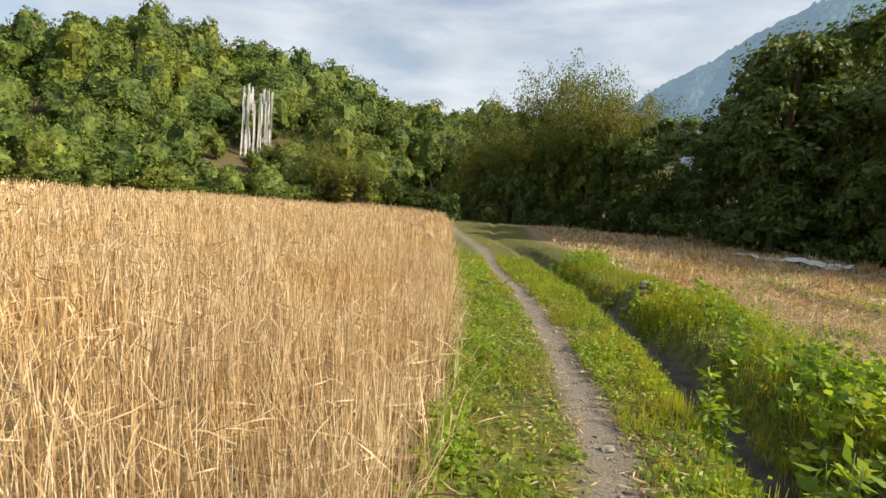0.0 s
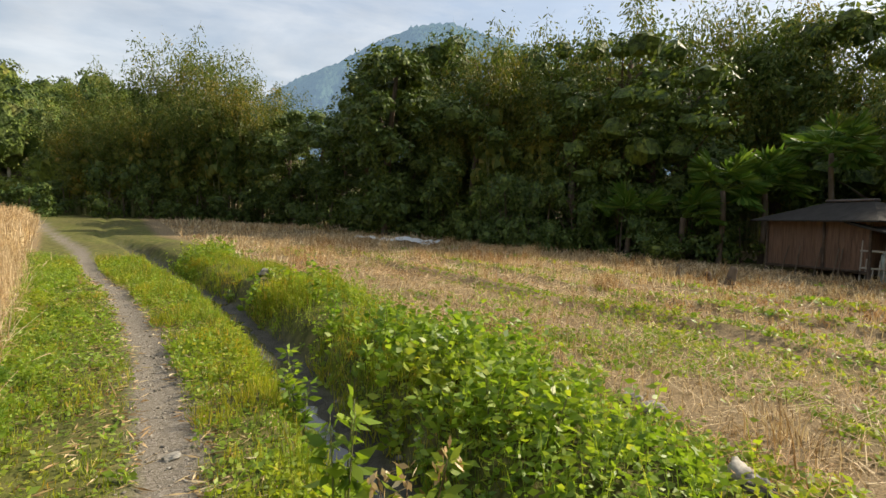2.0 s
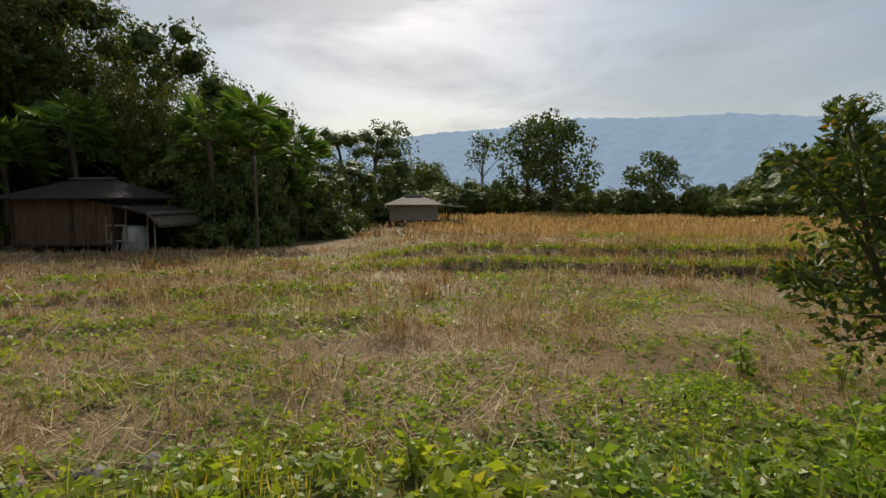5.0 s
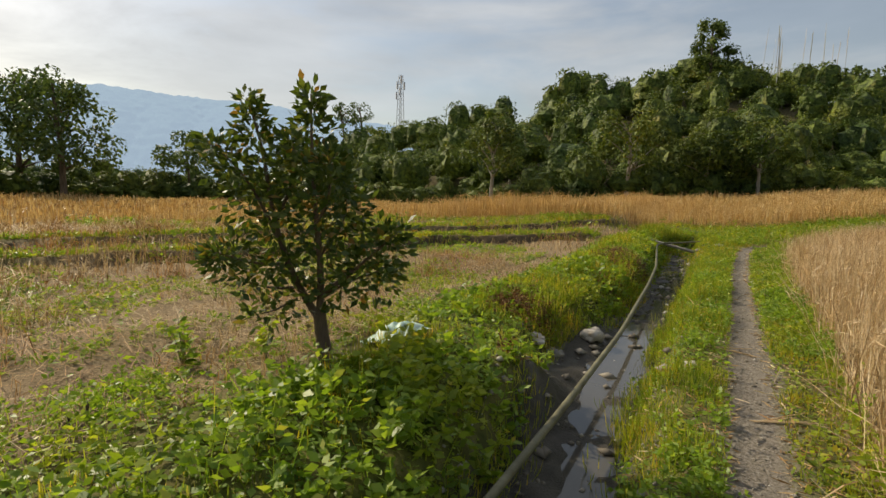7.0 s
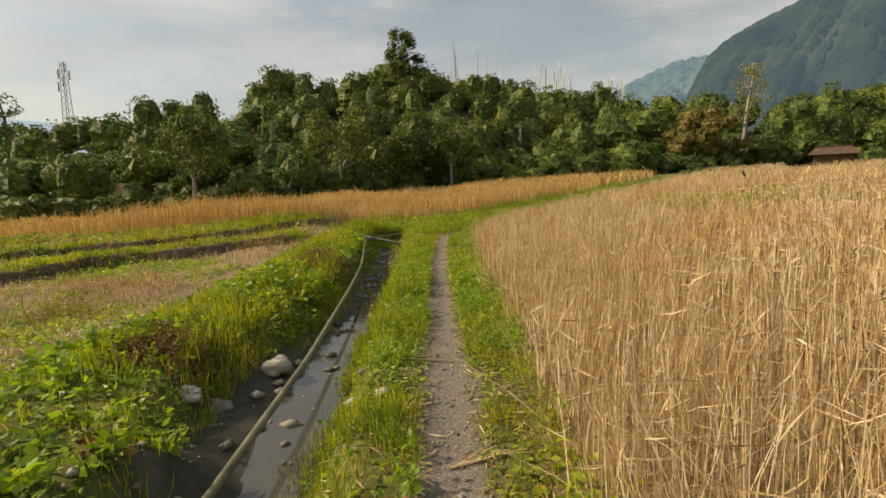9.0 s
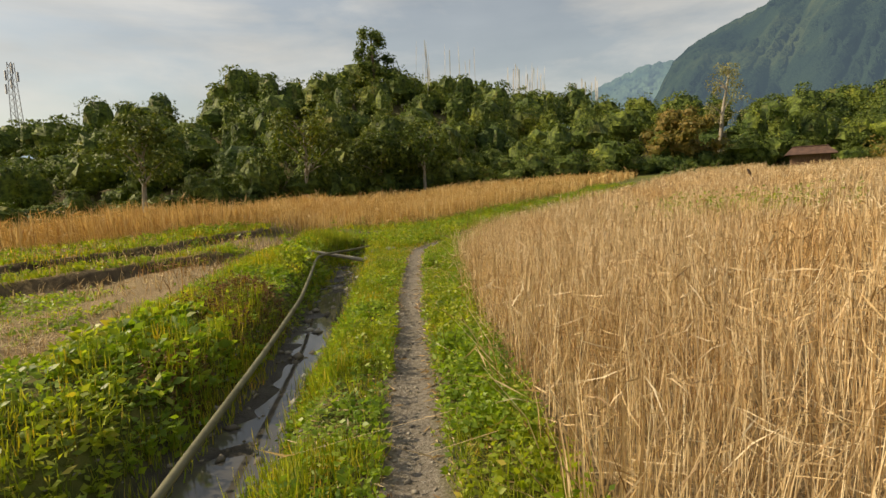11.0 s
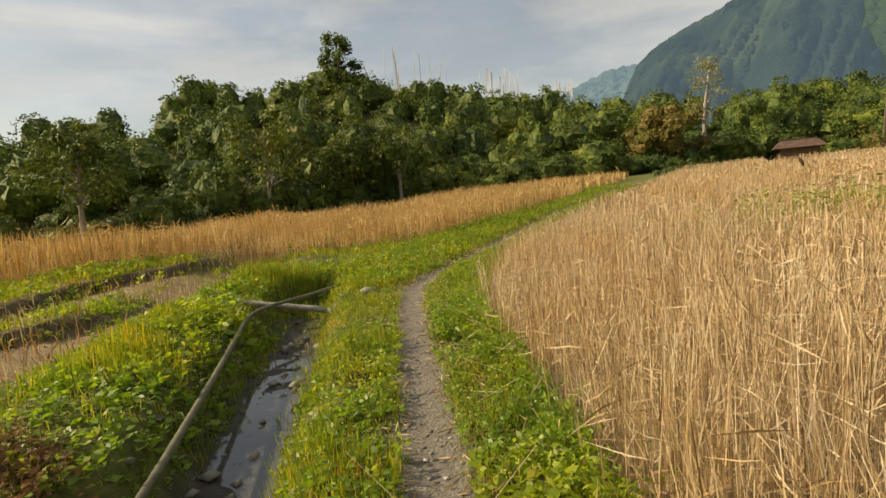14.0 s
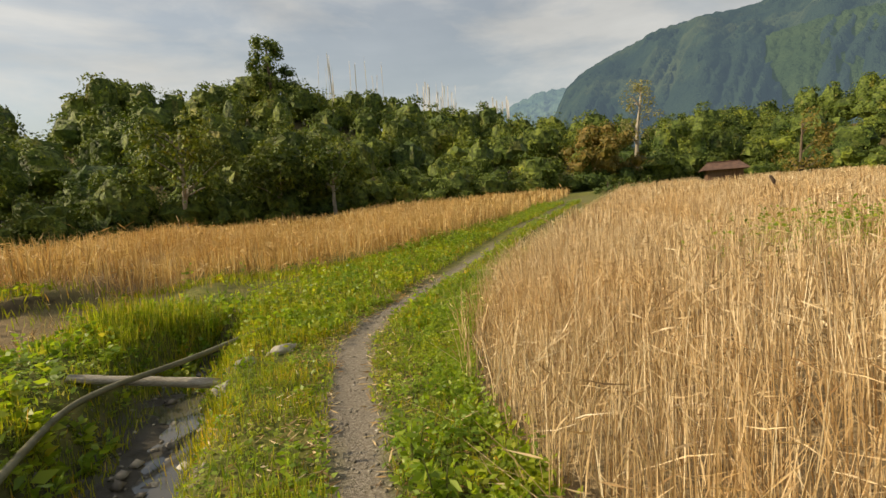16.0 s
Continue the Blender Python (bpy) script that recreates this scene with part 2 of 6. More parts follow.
def lay(x, y):
    """Height of the ground without the small forms."""
    h = 0.032 * np.maximum(0, -x - 1.2) * (1 - 0.6 * step(-x, 30, 90)) - 0.3 * step(x, 3.5, 21)
    h = h + 0.034 * np.clip(y - 5, 0, 60) + 0.030 * np.clip(-y - 23, 0, 50) * table(x, ((-10, 1.25), (-4, 1.2), (11, 0.2), (25, -0.15), (37, -0.5), (60, -0.5)))
    return h + hills(x, y)


TERRACES = ((0.0, 0.23), (-1.9, 0.22))


def terrace(x, y):
    """Metres from the first terrace edge, less than nothing beyond it."""
    return (y - 1.9 * x + 29.2) / 2.15 + 0.35 * np.sin(y * 0.7) + 0.2 * np.sin(y * 1.9 + 1)


BUNDS = ((7.55, 0.18, 0.24, 0.5), (10.0, 0.13, 0.24, 1.7), (13.2, 0.13, 0.28, 3.1))


def land(x, y):
    """Height of the ground."""
    x, y = np.asarray(x, float), np.asarray(y, float)
    h = lay(x, y)
    near = 1 - step(np.hypot(x - 2, y + 4), 40, 60)
    px, wx, dx, dw = path_x(y), wheat_x(y), ditch_x(y), ditch_half(y)
    # trodden path, and the wheat field a hand lower than its verge
    h = h - 0.035 * np.exp(-((x - px) / 0.23) ** 2) * near + 0.015 * waves(x, y, 3.0, 3) * near
    # ditch
    floor = 0.028 * waves(x, y, 6.0, 14) + 0.022 * waves(x, y, 13.0, 15) + 0.055 * step((x - dx) / np.maximum(dw, 0.05) + 0.25 * waves(x, y, 1.7, 16), -0.1, 0.35) * step(y, -17, -13) - 0.03 * step(-y, 12, 16)
    cut = 1 - step(np.abs(x - dx), dw * 0.82, dw + 0.30)
    h = h - (0.42 - floor) * cut * step(dw, 0.0, 0.3) * near
    h = h + 0.36 * np.exp(-((x - 1.72) / 0.24) ** 2 - ((y + 7.7) / 0.55) ** 2) + 0.10 * np.exp(-((x - 1.75) / 0.2) ** 2 - ((y + 10.1) / 0.3) ** 2)
    # bank beyond the ditch, and the stubble field behind it
    bank = np.exp(-((x - dx - dw - 0.95) / 0.55) ** 2)
    h = h + (0.16 + 0.05 * waves(x, y, 1.4, 8)) * bank * near * step(-y, -26, -14)
    for at, high, wide, ph in BUNDS:
        mid = at + 0.35 * np.sin(y * 0.33 + ph) - 0.5 * step(-y, 1, 6)
        h = h + high * np.exp(-((x - mid) / wide) ** 2) * step(y, -4.5, -3.0) * (1 - step(y, 14, 18)) * (0.7 + 0.3 * waves(x, y, 0.9, 5))
    # low terrace steps of the fields on the far side
    g = step(x, 3.6, 4.6) * near
    d1 = terrace(x, y)
    for e, up in TERRACES:
        h = h + up * (1 - step(d1, e - 0.07, e + 0.07)) * g * step(-y, 2.5, 6) * (1 - 0.8 * step(-d1, 4, 14))
    h = h + (0.034 * waves(x, y, 2.2, 11) + 0.02 * waves(x, y, 6.0, 13)) * step(x, 3.4, 4.2) * near + 0.05 * waves(x, y, 0.35, 12) * step(np.hypot(x, y), 6, 20)
    return h


def height(x, y):
    return float(land(np.array([x]), np.array([y]))[0])


# ---------------------------------------------------------------- mesh building
def mesh_of(name, verts, faces, mats, smooth=False, index=None):
    """A mesh from an (n, 3) array and an (m, 3 or 4) array."""
    verts, faces = np.asarray(verts, np.float32), np.asarray(faces, np.int32)
    me = bpy.data.meshes.new(name)
    k = faces.shape[1]
    me.vertices.add(len(verts))
    me.vertices.foreach_set("co", verts.ravel())
    me.loops.add(faces.size)
    me.loops.foreach_set("vertex_index", faces.ravel())
    me.polygons.add(len(faces))
    me.polygons.foreach_set("loop_start", np.arange(0, faces.size, k, dtype=np.int32))
    for m in mats if isinstance(mats, (list, tuple)) else [mats]:
        me.materials.append(m)
    if index is not None:
        me.polygons.foreach_set("material_index", np.asarray(index, np.int32))
    if smooth:
        me.polygons.foreach_set("use_smooth", np.ones(len(faces), bool))
    me.update(calc_edges=True)
    me.validate()
    return me


def part(name, data, parent, label=""):
    ob = new(name, data)
    ob.parent = parent
    return tagged(ob, label)


def unit(v):
    return v / np.maximum(np.linalg.norm(v, axis=-1, keepdims=True), 1e-9)


def quads(n, k=4):
    return np.arange(n * k, dtype=np.int32).reshape(n, k)


def leaf_verts(p, d, length, width, rng, belly=0.45, fold=0.0, face=None):
    """Pointed leaves: base p, way d; four corners each. face: the way that the blades look, or any."""
    d = unit(d)
    side = unit(np.cross(d, rng.normal(size=d.shape) if face is None else face + 0.35 * rng.normal(size=d.shape)))
    up = np.cross(side, d)
    length, width = np.broadcast_to(length, (len(p),))[:, None], np.broadcast_to(width, (len(p),))[:, None]
    mid = p + d * length * belly + up * length * fold
    return np.stack([p, mid + side * width / 2, p + d * length, mid - side * width / 2], 1).reshape(-1, 3)


def blade_verts(p, tip, width, rng, bend=0.15):
    """Upright blades in two quads each, narrowing and bowing; eight corners."""
    n = len(p)
    a = rng.uniform(0, np.pi, n)
    w = np.broadcast_to(width, (n,)) / 2
    side = np.stack([np.cos(a) * w, np.sin(a) * w, np.zeros(n)], 1)
    span = tip - p
    bow = np.stack([-span[:, 0], -span[:, 1], np.abs(span[:, 2]) * 0], 1) * bend * 2
    mid = p + span * 0.55 + bow
    return np.stack([p - side, p + side, mid + side * 0.85, mid - side * 0.85,
                     mid - side * 0.85, mid + side * 0.85, tip + side * 0.35, tip - side * 0.35], 1).reshape(-1, 3)


def tube(points, radii, sides=7, cap=True):
    """Verts and quads of a tube along a line."""
    pts = np.asarray(points, float)
    way = unit(np.gradient(pts, axis=0))
    ref = np.where(np.abs(way[:, 2:3]) > 0.9, np.array([[1.0, 0, 0]]), np.array([[0, 0, 1.0]]))
    u = unit(np.cross(way, ref))
    for i in range(1, len(u)):
        if np.dot(u[i], u[i - 1]) < 0:
            u[i] *= -1
        u[i] = unit(u[i - 1] - way[i] * np.dot(u[i - 1], way[i]))
    v = np.cross(way, u)
    a = np.linspace(0, 2 * np.pi, sides, endpoint=False)
    ring = np.cos(a)[None, :, None] * u[:, None] + np.sin(a)[None, :, None] * v[:, None]
    verts = (pts[:, None] + ring * np.asarray(radii, float)[:, None, None]).reshape(-1, 3)
    n = len(pts)
    f = []
    for i in range(n - 1):
        for j in range(sides):
            k = (j + 1) % sides
            f.append((i * sides + j, i * sides + k, (i + 1) * sides + k, (i + 1) * sides + j))
    if cap:
        for base in (0, (n - 1) * sides):
            for j in range(1, sides - 1, 2):
                f.append((base, base + j, base + j + 1, base + min(j + 2, sides - 1)) if j + 2 < sides else (base, base + j, base + j + 1, base + j + 1))
    return verts, np.array([q for q in f if len(set(q)) == 4], np.int32)


def joined(pieces):
    vs, fs, n = [], [], 0
    for v, f in pieces:
        vs.append(v)
        fs.append(np.asarray(f) + n)
        n += len(v)
    return np.concatenate(vs), np.concatenate(fs)


def stuff(name, verts, faces, mats, label, category="", index=None):
    return tagged(new(name, mesh_of(name, verts, faces, mats, index=index)), label, category or name.replace("_", " "), kind="stuff")


# ---------------------------------------------------------------- the ground, one sheet to the horizon
def spaced(lo, hi, fine_lo, fine_hi, fine, grow=1.16):
    out = list(np.arange(fine_lo, fine_hi, fine))
    s, v = fine, fine_lo
    left = []
    while v > lo:
        s *= grow
        v -= s
        left.append(v)
    s, v = fine, out[-1]
    while v < hi:
        s *= grow
        v += s
        out.append(v)
    return np.array(left[::-1] + out)


gx, gy = spaced(-2500, 2500, -1.6, 10.0, 0.11, 1.11), spaced(-2500, 2500, -24, 10, 0.16, 1.10)
GX, GY = np.meshgrid(gx, gy, indexing="ij")
GZ = land(GX, GY)
nx, ny = len(gx), len(gy)
ii = np.arange(nx * ny).reshape(nx, ny)
gf = np.stack([ii[:-1, :-1], ii[1:, :-1], ii[1:, 1:], ii[:-1, 1:]], -1).reshape(-1, 4)


def ground_material():
    m, n, l, b = material("soil", 0.95, 0.15)

    def mask(name):
        a = n.new("ShaderNodeAttribute")
        a.attribute_name = name
        return a.outputs["Fac"]
    big, mid, fine = noise_tex(n, l, 0.5, 5.0), noise_tex(n, l, 5.0, 6.0), noise_tex(n, l, 45.0, 5.0, 0.7)
    soil = ramp(n, ((0.3, (0.045, 0.033, 0.020)), (0.55, (0.10, 0.075, 0.045)), (0.75, (0.17, 0.125, 0.07))))
    l.new(mid.outputs["Fac"], soil.inputs[0])
    moss = ramp(n, ((0.3, (0.065, 0.085, 0.018)), (0.5, (0.13, 0.145, 0.03)), (0.72, (0.21, 0.19, 0.06))))
    l.new(mid.outputs["Fac"], moss.inputs[0])
    straw = ramp(n, ((0.3, (0.075, 0.053, 0.028)), (0.5, (0.255, 0.188, 0.105)), (0.72, (0.45, 0.345, 0.20))))
    l.new(fine.outputs["Fac"], straw.inputs[0])
    grit = ramp(n, ((0.30, (0.10, 0.086, 0.066)), (0.5, (0.195, 0.17, 0.135)), (0.72, (0.33, 0.30, 0.255))))
    l.new(fine.outputs["Fac"], grit.inputs[0])
    mud = ramp(n, ((0.3, (0.035, 0.031, 0.025)), (0.7, (0.10, 0.09, 0.075))))
    l.new(mid.outputs["Fac"], mud.inputs[0])
    col = mixed(n, l, mask("green"), soil.outputs[0], moss.outputs[0])
    col = mixed(n, l, mask("straw"), col, straw.outputs[0])
    col = mixed(n, l, mask("grit"), col, grit.outputs[0])
    col = mixed(n, l, mask("mud"), col, mud.outputs[0])
    l.new(col, b.inputs["Base Color"])
    wet = n.new("ShaderNodeMapRange")
    wet.inputs["To Min"].default_value, wet.inputs["To Max"].default_value = 0.95, 0.42
    l.new(mask("mud"), wet.inputs["Value"])
    l.new(wet.outputs[0], b.inputs["Roughness"])
    bp = n.new("ShaderNodeBump")
    bp.inputs["Strength"].default_value, bp.inputs["Distance"].default_value = 0.7, 0.03
    l.new(fine.outputs["Fac"], bp.inputs["Height"])
    l.new(bp.outputs[0], b.inputs["Normal"])
    return m


ground = tagged(new("ground", mesh_of("ground", np.stack([GX, GY, GZ], -1).reshape(-1, 3), gf, ground_material(), True)),
                "dry field soil with a trodden footpath and a ditch", "ground", kind="structure")


def zones(x, y):
    px, wx, dx, dw = path_x(y), wheat_x(y), ditch_x(y), ditch_half(y)
    near = 1 - step(np.hypot(x - 2, y + 4), 45, 65)
    wob = 0.05 * waves(x, y, 4.0, 21)
    grit = (1 - step(np.abs(x - px) + wob, 0.14, 0.28)) * (1 - 0.6 * step(-y, 26, 34)) * near
    mud = (1 - step(np.abs(x - dx) + wob, dw - 0.08, dw + 0.10)) * step(dw, 0.05, 0.3) * near
    side = step(x, wx + 0.05, wx + 0.2) * (1 - step(x, dx + dw + 1.6, dx + dw + 2.2))
    far_side = step(-y, 21, 25) * step(x, wx, wx + 0.3) * (1 - step(x, px + 2.5, px + 4.5))
    straw = np.clip(1 - np.maximum(side, far_side), 0, 1) * near
    patch = step(waves(x, y, 0.9, 71) + 0.5 * waves(x, y, 2.3, 72), -0.3, 0.6)
    d1 = terrace(x, y)
    face = sum(np.exp(-((d1 - e) / 0.11) ** 2) for e, up in TERRACES) * step(x, 3.6, 4.6) * step(-y, 2.5, 6) * near
    straw = straw * (1 - np.clip(face, 0, 1))
    return {"grit": grit, "mud": mud, "straw": straw * (0.95 - 0.45 * patch * step(x, 3, 5)), "green": np.clip(np.maximum(side * (0.75 + 0.25 * waves(x, y, 1.7, 73)), np.maximum(1 - near, patch)), 0, 1) * 0.85 * (1 - np.clip(face, 0, 1)) * (1 - 0.75 * step(foot_of(x, y), 0, 4))}


for key, value in zones(GX, GY).items():
    at = ground.data.attributes.new(key, 'FLOAT', 'POINT')
    at.data.foreach_set("value", value.ravel().astype(np.float32))

# ---------------------------------------------------------------- far mountains
def mountain(name, rows, r0, depth, mat, seed, label):
    """A ridge between two bearings: rows of bearing and rise above the horizon, in degrees."""
    a = np.array(rows, float)
    az = np.radians(np.linspace(a[0, 0], a[-1, 0], 220))
    top = r0 * np.tan(np.radians(np.interp(np.degrees(az), a[:, 0], a[:, 1])))
    u = np.linspace(0, 1, 46)
    A, U = np.meshgrid(az, u, indexing="ij")
    R = r0 - depth * (1 - U)
    X, Y = R * np.sin(A), -6 + R * np.cos(A)
    gully = waves(A * 900, U * 40 + A * 400, 0.10, seed) + 0.5 * waves(A * 900, U * 160, 0.32, seed + 1)
    Z = top[:, None] * (U ** 0.85) * (1 + 0.05 * gully * (1 - U)) + 0.012 * r0 * 0.12 * waves(A * 2000, U * 0, 0.5, seed + 2) * U
    spur = np.abs(np.sin(A * 13 + 1.6 * U + 0.9 * np.sin(A * 5 + seed) + seed)) + 0.45 * np.abs(np.sin(A * 37 - 2.4 * U + seed))
    R2 = (gully * 0.03 - 0.11 * spur) * depth * U * (1 - U) * 3 + depth * 0.02 * waves(A * 3000, U * 300, 0.2, seed + 3)
    X, Y = X + R2 * np.sin(A), Y + R2 * np.cos(A)
    i = np.arange(A.size).reshape(A.shape)
    f = np.stack([i[:-1, :-1], i[1:, :-1], i[1:, 1:], i[:-1, 1:]], -1).reshape(-1, 4)
    return tagged(new(name, mesh_of(name, np.stack([X, Y, Z], -1).reshape(-1, 3), f, mat, True)), label, "mountain", kind="structure")


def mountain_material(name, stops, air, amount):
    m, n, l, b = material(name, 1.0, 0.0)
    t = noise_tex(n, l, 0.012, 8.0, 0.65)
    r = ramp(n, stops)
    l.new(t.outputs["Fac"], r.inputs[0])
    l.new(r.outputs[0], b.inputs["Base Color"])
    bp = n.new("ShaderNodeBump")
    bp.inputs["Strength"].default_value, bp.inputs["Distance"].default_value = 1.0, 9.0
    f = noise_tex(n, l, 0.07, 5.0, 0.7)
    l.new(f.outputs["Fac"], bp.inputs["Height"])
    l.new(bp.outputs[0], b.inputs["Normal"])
    # bluish emission paints aerial haze over the slope, which gives no light itself
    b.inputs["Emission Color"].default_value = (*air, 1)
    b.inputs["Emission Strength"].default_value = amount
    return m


# last colour and strength of each: the haze painted on as glow
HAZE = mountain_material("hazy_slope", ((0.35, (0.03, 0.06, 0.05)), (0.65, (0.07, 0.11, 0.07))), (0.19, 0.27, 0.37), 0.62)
BLUE_HAZE = mountain_material("blue_haze_ridge", ((0.35, (0.04, 0.06, 0.07)), (0.65, (0.06, 0.09, 0.09))), (0.36, 0.46, 0.57), 0.95)
SLOPE = mountain_material("hazy_forest_slope", ((0.38, (0.012, 0.022, 0.017)), (0.52, (0.02, 0.034, 0.02)), (0.64, (0.05, 0.064, 0.03))),
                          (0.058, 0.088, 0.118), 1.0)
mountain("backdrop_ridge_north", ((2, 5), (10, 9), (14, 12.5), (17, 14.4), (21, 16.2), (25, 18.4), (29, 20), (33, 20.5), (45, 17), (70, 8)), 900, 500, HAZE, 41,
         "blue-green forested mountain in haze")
mountain("backdrop_ridge_south", ((80, 4), (95, 6.3), (103, 7.4), (110, 7.8), (118, 8.6), (124, 8.3), (132, 8.2), (142, 7), (165, 5)), 1900, 700, BLUE_HAZE, 52,
         "distant mountain range in pale blue haze")
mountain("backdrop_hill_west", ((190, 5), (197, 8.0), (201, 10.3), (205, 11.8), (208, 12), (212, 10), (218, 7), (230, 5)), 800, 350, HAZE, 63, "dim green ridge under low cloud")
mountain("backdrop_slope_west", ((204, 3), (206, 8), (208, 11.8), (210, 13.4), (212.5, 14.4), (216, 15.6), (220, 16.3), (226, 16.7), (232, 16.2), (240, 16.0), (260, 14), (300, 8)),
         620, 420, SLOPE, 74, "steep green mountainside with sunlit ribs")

# brighter greens than the slope behind paint sunlight in; the emission paints haze
SPUR = mountain_material("sun_painted_spur", ((0.38, (0.02, 0.036, 0.02)), (0.52, (0.036, 0.056, 0.027)), (0.64, (0.068, 0.084, 0.038))), (0.055, 0.084, 0.090), 1.0)
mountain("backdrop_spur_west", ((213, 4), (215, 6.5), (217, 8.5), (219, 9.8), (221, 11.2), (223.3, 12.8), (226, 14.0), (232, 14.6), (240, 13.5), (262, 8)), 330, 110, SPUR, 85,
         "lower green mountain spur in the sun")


# ---------------------------------------------------------------- trees
def ball_grid(cuts):
    """Corners and quads of a cube with its faces cut into a grid, blown up to a ball."""
    at, spots, faces = {}, [], []

    def corner(p):
        if p not in at:
            at[p] = len(spots)
            spots.append(p)
        return at[p]
    for axis in range(3):
        for side in (-1, 1):
            for i in range(cuts):
                for j in range(cuts):
                    ring = []
                    for a, b in ((i, j), (i + 1, j), (i + 1, j + 1), (i, j + 1)):
                        p = [0, 0, 0]
                        p[axis], p[(axis + 1) % 3], p[(axis + 2) % 3] = side * cuts, 2 * a - cuts, 2 * b - cuts
                        ring.append(corner(tuple(p)))
                    faces.append(ring if side > 0 else ring[::-1])
    return unit(np.array(spots, float)), np.array(faces)


SMALL_BALL, LARGE_BALL = ball_grid(2), ball_grid(4)


def cores(rng, centres, radii, share, ball=SMALL_BALL):
    """The close inner mass of each leaf clump, uneven, under its leaves."""
    n, (spots, sides) = len(centres), ball
    r = np.broadcast_to(radii, (n,))[:, None, None] * share * rng.uniform(0.75, 1.18, (n, len(spots), 1))
    out = centres[:, None] + unit(spots[None] + 0.3 / len(sides) ** 0.5 * 2.5 * rng.normal(size=(n, len(spots), 3))) * r * np.array([1, 1, 0.82])
    return out[:, sides].reshape(-1, 3)


def crown_verts(rng, centres, radii, per, length, width, droop=0.45, core=0.0):
    """Leaves lying over clumps like shingles, some standing off."""
    n = len(centres) * per
    c = np.repeat(centres, per, 0)
    r = np.repeat(np.broadcast_to(radii, (len(centres),)), per)
    d = unit(rng.normal(size=(n, 3)) + np.array([0, 0, 0.2]))
    p = c + d * (r * (1.02 - 0.35 * rng.uniform(0, 1, n) ** 2))[:, None] * np.array([1, 1, 0.82])
    way = np.cross(d, rng.normal(size=(n, 3))) + d * rng.uniform(0.05, 0.8, n)[:, None] + np.array([0, 0, -droop])
    s = rng.uniform(0.6, 1.25, n)
    v = leaf_verts(p, way, length * s, width * s, rng, face=d)
    return np.concatenate([v, cores(rng, centres, radii, core)]) if core else v


def broadleaf(rng, tall, wide, clumps, per, leaf, bare=0.3, trunk=0.022, slim=1.0, limbs=7, top=0.75, fat=1.0, core=0.0):
    """Arrays of a tree: wood (verts, faces) and leaves (verts)."""
    sway = rng.normal(size=2) * 0.03 * tall
    z = np.linspace(-0.3, tall * 0.82, 8)
    line = np.stack([sway[0] * (z / tall) ** 2 * 3 + 0.04 * np.sin(z), sway[1] * (z / tall) ** 2 * 3, z], 1)
    wood = [tube(line, tall * trunk * (1.25 - z / tall), 8)]
    centres = []
    for k in range(clumps):
        h = bare + (1 - bare) * rng.uniform(0.04, 0.9)
        u = (h - bare) / (1 - bare)
        prof = math.sin(math.pi * min(1, u ** top * 0.86 + 0.12)) ** 0.7
        a, r = rng.uniform(0, 6.283), wide * prof * rng.uniform(0.25, 1.0) ** 0.6
        centres.append((line[-1, 0] * u + r * math.cos(a), line[-1, 1] * u + r * math.sin(a) * slim, h * tall * 0.97))
    centres = np.array(centres)
    for k in range(min(limbs, clumps)):
        e = centres[k]
        s = line[np.argmin(np.abs(line[:, 2] - max(bare * tall * 0.8, e[2] - np.hypot(e[0], e[1]) * 0.9)))]
        t = np.linspace(0, 1, 5)[:, None]
        limb = s + (e - s) * t + np.array([0, 0, 1]) * (t * (1 - t)) * 0.12 * tall
        wood.append(tube(limb, tall * trunk * 0.45 * (1.1 - t[:, 0]), 5, False))
    size = wide * fat * rng.uniform(0.20, 0.36, clumps)
    return joined(wood), crown_verts(rng, centres, size, per, leaf, leaf * 0.5, core=core)


def dome_tree(rng, tall, wide, clumps, per, leaf):
    """A full far-off crown: an uneven dome of leaf clumps round one inner mass, on a short trunk."""
    z = np.linspace(-0.3, tall * 0.5, 4)
    wood = tube(np.stack([0 * z, 0 * z, z], 1), 0.16 * (1.2 - z / tall), 5, False)
    mid, half = np.array([0, 0, tall * 0.50]), np.array([wide, wide, tall * 0.46])
    lobes = unit(rng.normal(size=(5, 3)) + np.array([0, 0, 0.5]))
    d = unit(rng.normal(size=(clumps, 3)) + np.array([0, 0, 0.25]))
    swell = 0.74 + 0.26 * np.max(np.clip(d @ lobes.T, 0, 1) ** 3, 1)
    c = mid + d * half * (swell * rng.uniform(0.82, 1.0, clumps))[:, None]
    n = clumps * per
    D, r = np.repeat(d, per, 0), np.repeat(wide * rng.uniform(0.20, 0.36, clumps), per)
    e = unit(rng.normal(size=(n, 3)) + 0.55 * D + np.array([0, 0, 0.3]))
    p = np.repeat(c, per, 0) + e * (r * rng.uniform(0.55, 1.0, n))[:, None] * np.array([1, 1, 0.75])
    way = np.cross(e, rng.normal(size=(n, 3))) + 0.5 * e + np.array([0, 0, -0.45])
    s = rng.uniform(0.6, 1.3, n)
    v = leaf_verts(p, way, leaf * s, leaf * 0.55 * s, rng, face=e + 0.4 * D)
    inner = cores(rng, mid[None], np.array([1.0]), 0.72, LARGE_BALL)
    return wood, np.concatenate([v, (inner - mid) * half / np.array([1, 1, 0.82]) + mid])


